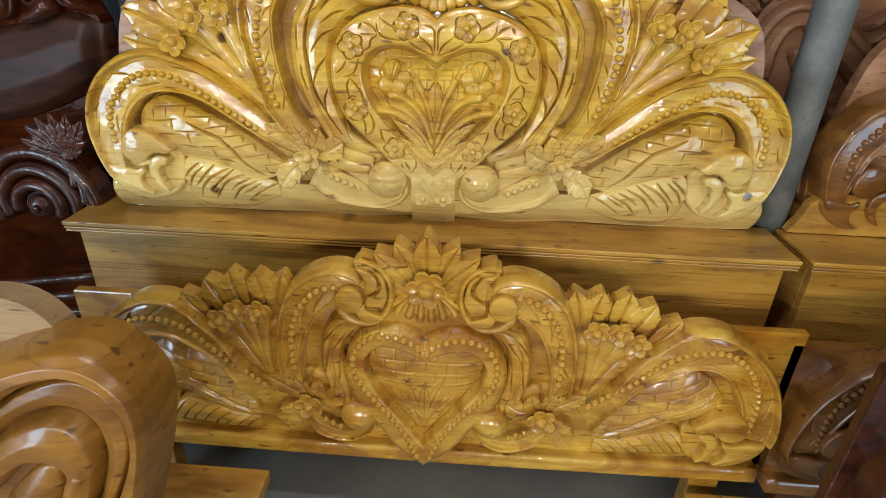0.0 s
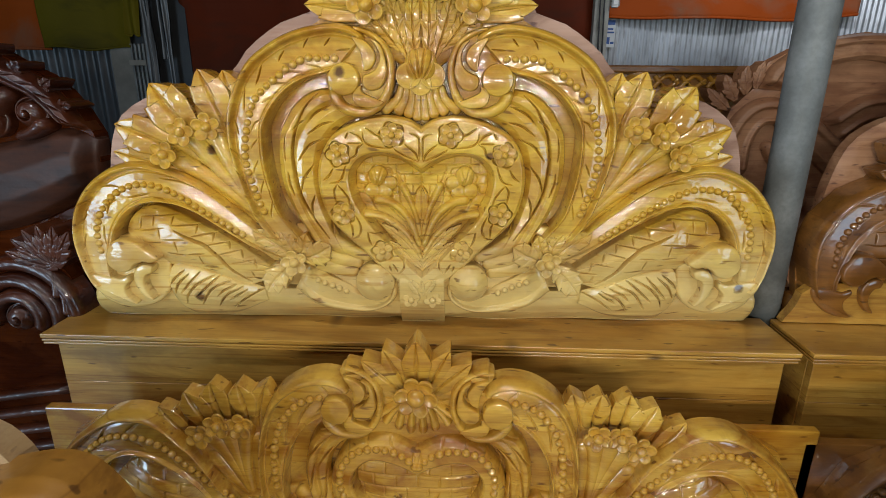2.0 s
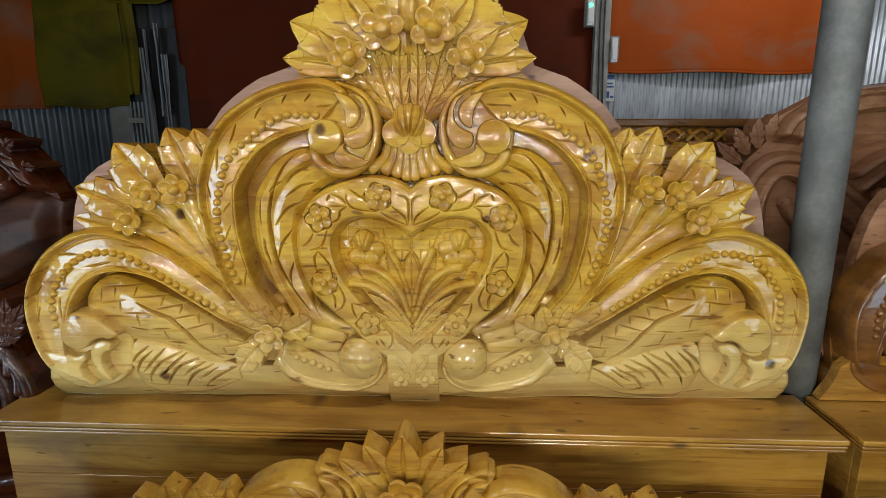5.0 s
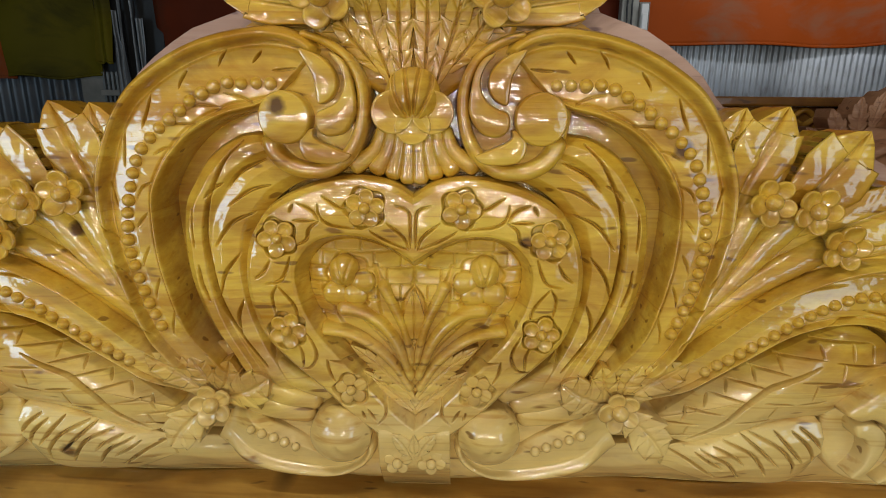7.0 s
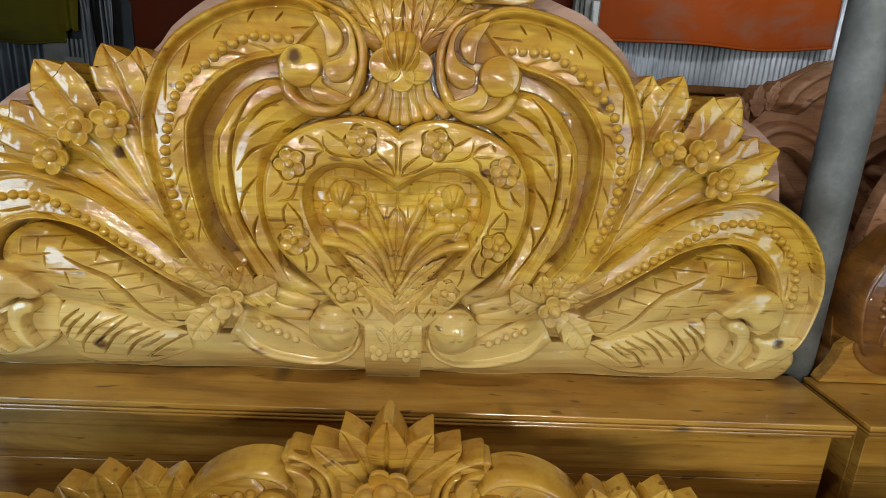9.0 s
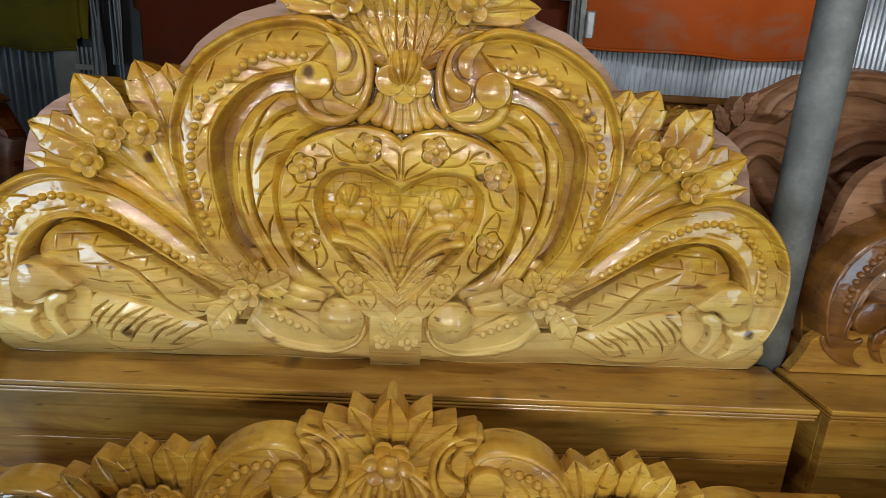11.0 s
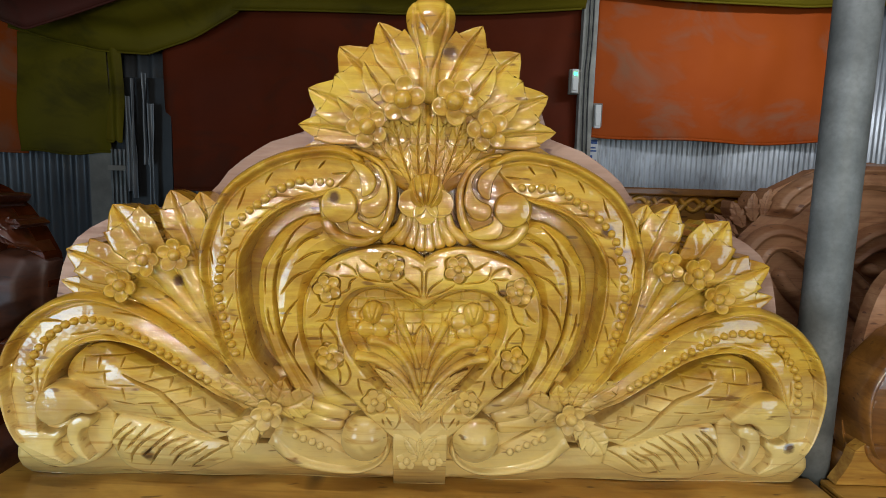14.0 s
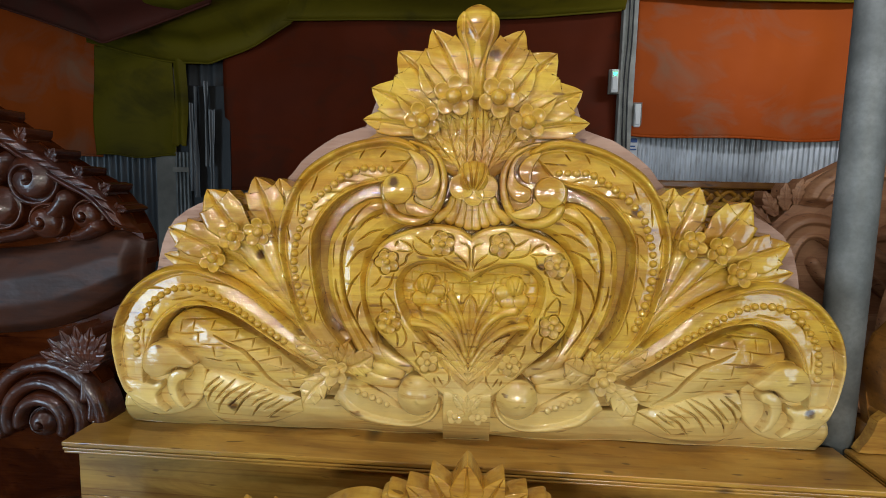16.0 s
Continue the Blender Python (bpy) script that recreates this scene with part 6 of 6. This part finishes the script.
def raw_bed(m, label, mat, s=1):
    """Unvarnished carved headboard, half finished."""
    e = thing("bed_headboard", label, "headboard", m)
    half = [(-0.42, 0.0), (0.9, 0.0), (0.9, 1.30), (0.62, 1.42), (0.40, 1.50), (0.20, 1.56), (0.04, 1.585), (-0.14, 1.555), (-0.27, 1.485), (-0.305, 1.40), (-0.37, 1.33), (-0.40, 1.22), (-0.385, 1.10)]
    slab(half, 0.06, 0.0, mat, "carved_ground", e, 0, both=False)
    prof = [(0, 0.02), (0.10, 0.045), (0.30, 0.050), (0.36, 0.036), (0.7, 0.034), (0.8, 0.046), (1, 0.022)]
    band([(-0.29, 1.40), (-0.255, 1.48), (-0.14, 1.55), (0.04, 1.58), (0.20, 1.555), (0.40, 1.49), (0.62, 1.41)], [(-0.20, 1.39), (-0.17, 1.43), (-0.10, 1.47), (0.04, 1.495), (0.17, 1.47), (0.36, 1.40), (0.58, 1.32)], prof, mat, "scroll_band", e, 1, 160, 30)
    band([(-0.39, 1.10), (-0.395, 1.22), (-0.35, 1.32), (-0.27, 1.37), (-0.16, 1.35), (0.0, 1.24), (0.16, 1.10)], [(-0.29, 1.10), (-0.29, 1.20), (-0.27, 1.26), (-0.24, 1.28), (-0.19, 1.26), (-0.06, 1.15), (0.08, 1.02)], prof, mat, "scroll_band", e, 1, 160, 30)
    band([(-0.05, 1.30), (0.08, 1.38), (0.26, 1.36), (0.45, 1.24), (0.70, 1.10)], [(0.0, 1.22), (0.10, 1.29), (0.24, 1.27), (0.40, 1.16), (0.64, 1.02)], prof, mat, "scroll_band", e, 1, 160, 30)
    for a, b, w in (((-0.33, 1.38), (-0.345, 1.475), 0.06), ((-0.36, 1.36), (-0.415, 1.445), 0.06), ((-0.38, 1.33), (-0.47, 1.40), 0.055), ((-0.30, 1.40), (-0.29, 1.49), 0.05)):
        leaf(a, b, w, mat, e, 1, 0.004, 3, 0.0, 0.02, deep=0.3)
    ridge([(-0.24, 1.22), (-0.20, 1.16), (-0.12, 1.08), (-0.08, 0.98)], 0.02, 0.035, mat, "scroll_lobe", e, 1, 0.04, 0.05)
    ridge([(0.05, 1.24), (0.18, 1.18), (0.30, 1.08), (0.40, 0.96)], 0.02, 0.04, mat, "scroll_lobe", e, 1, 0.05, 0.06)
    return e


raw_bed(pose(1.40, 0.70, 0.0), "unvarnished brown carved headboard leaning in the row behind", UMBER)
raw_bed(pose(2.15, 1.10, 0.0), "unvarnished pale brown carved headboard farther back", RAW)


def far_rail():
    e = thing("carved_rail", "glossy brown bed rail with carved twisted ribbon", "bed")
    part("board", box(0.60, 1.40, 1.10, 1.14, 0.0, 1.452, 0.004), AMBER, e)
    part("top_moulding", box(0.58, 1.42, 1.07, 1.16, 1.4525, 1.482, 0.006), AMBER, e)
    for k in range(7):
        x = 0.66 + 0.11 * k
        for up in (1, -1):
            c = spline([(x, 1.418 - 0.024 * up), (x + 0.03, 1.418 + 0.010 * up), (x + 0.055, 1.418 + 0.024 * up), (x + 0.08, 1.418 + 0.010 * up), (x + 0.11, 1.418 - 0.024 * up)], 24)
            tube([(p[0], 1.096, p[1]) for p in c[::4]], 0.010, HONEY, "twist", e, 8, 24)


far_rail()


def steel_pole():
    p = thing("steel_pole", "galvanised steel pole standing behind the beds", "pole")
    bm = bmesh.new()
    bmesh.ops.create_cone(bm, cap_ends=True, segments=40, radius1=0.048, radius2=0.048, depth=3.388, matrix=Matrix.Translation((0.950, 0.151, 1.706)))
    part("shaft", bm, PIPE, p, smooth=True)
    part("base_plate", box(0.88, 1.02, 0.105, 0.20, 0.0, 0.012, 0.003), PIPE, p)


steel_pole()
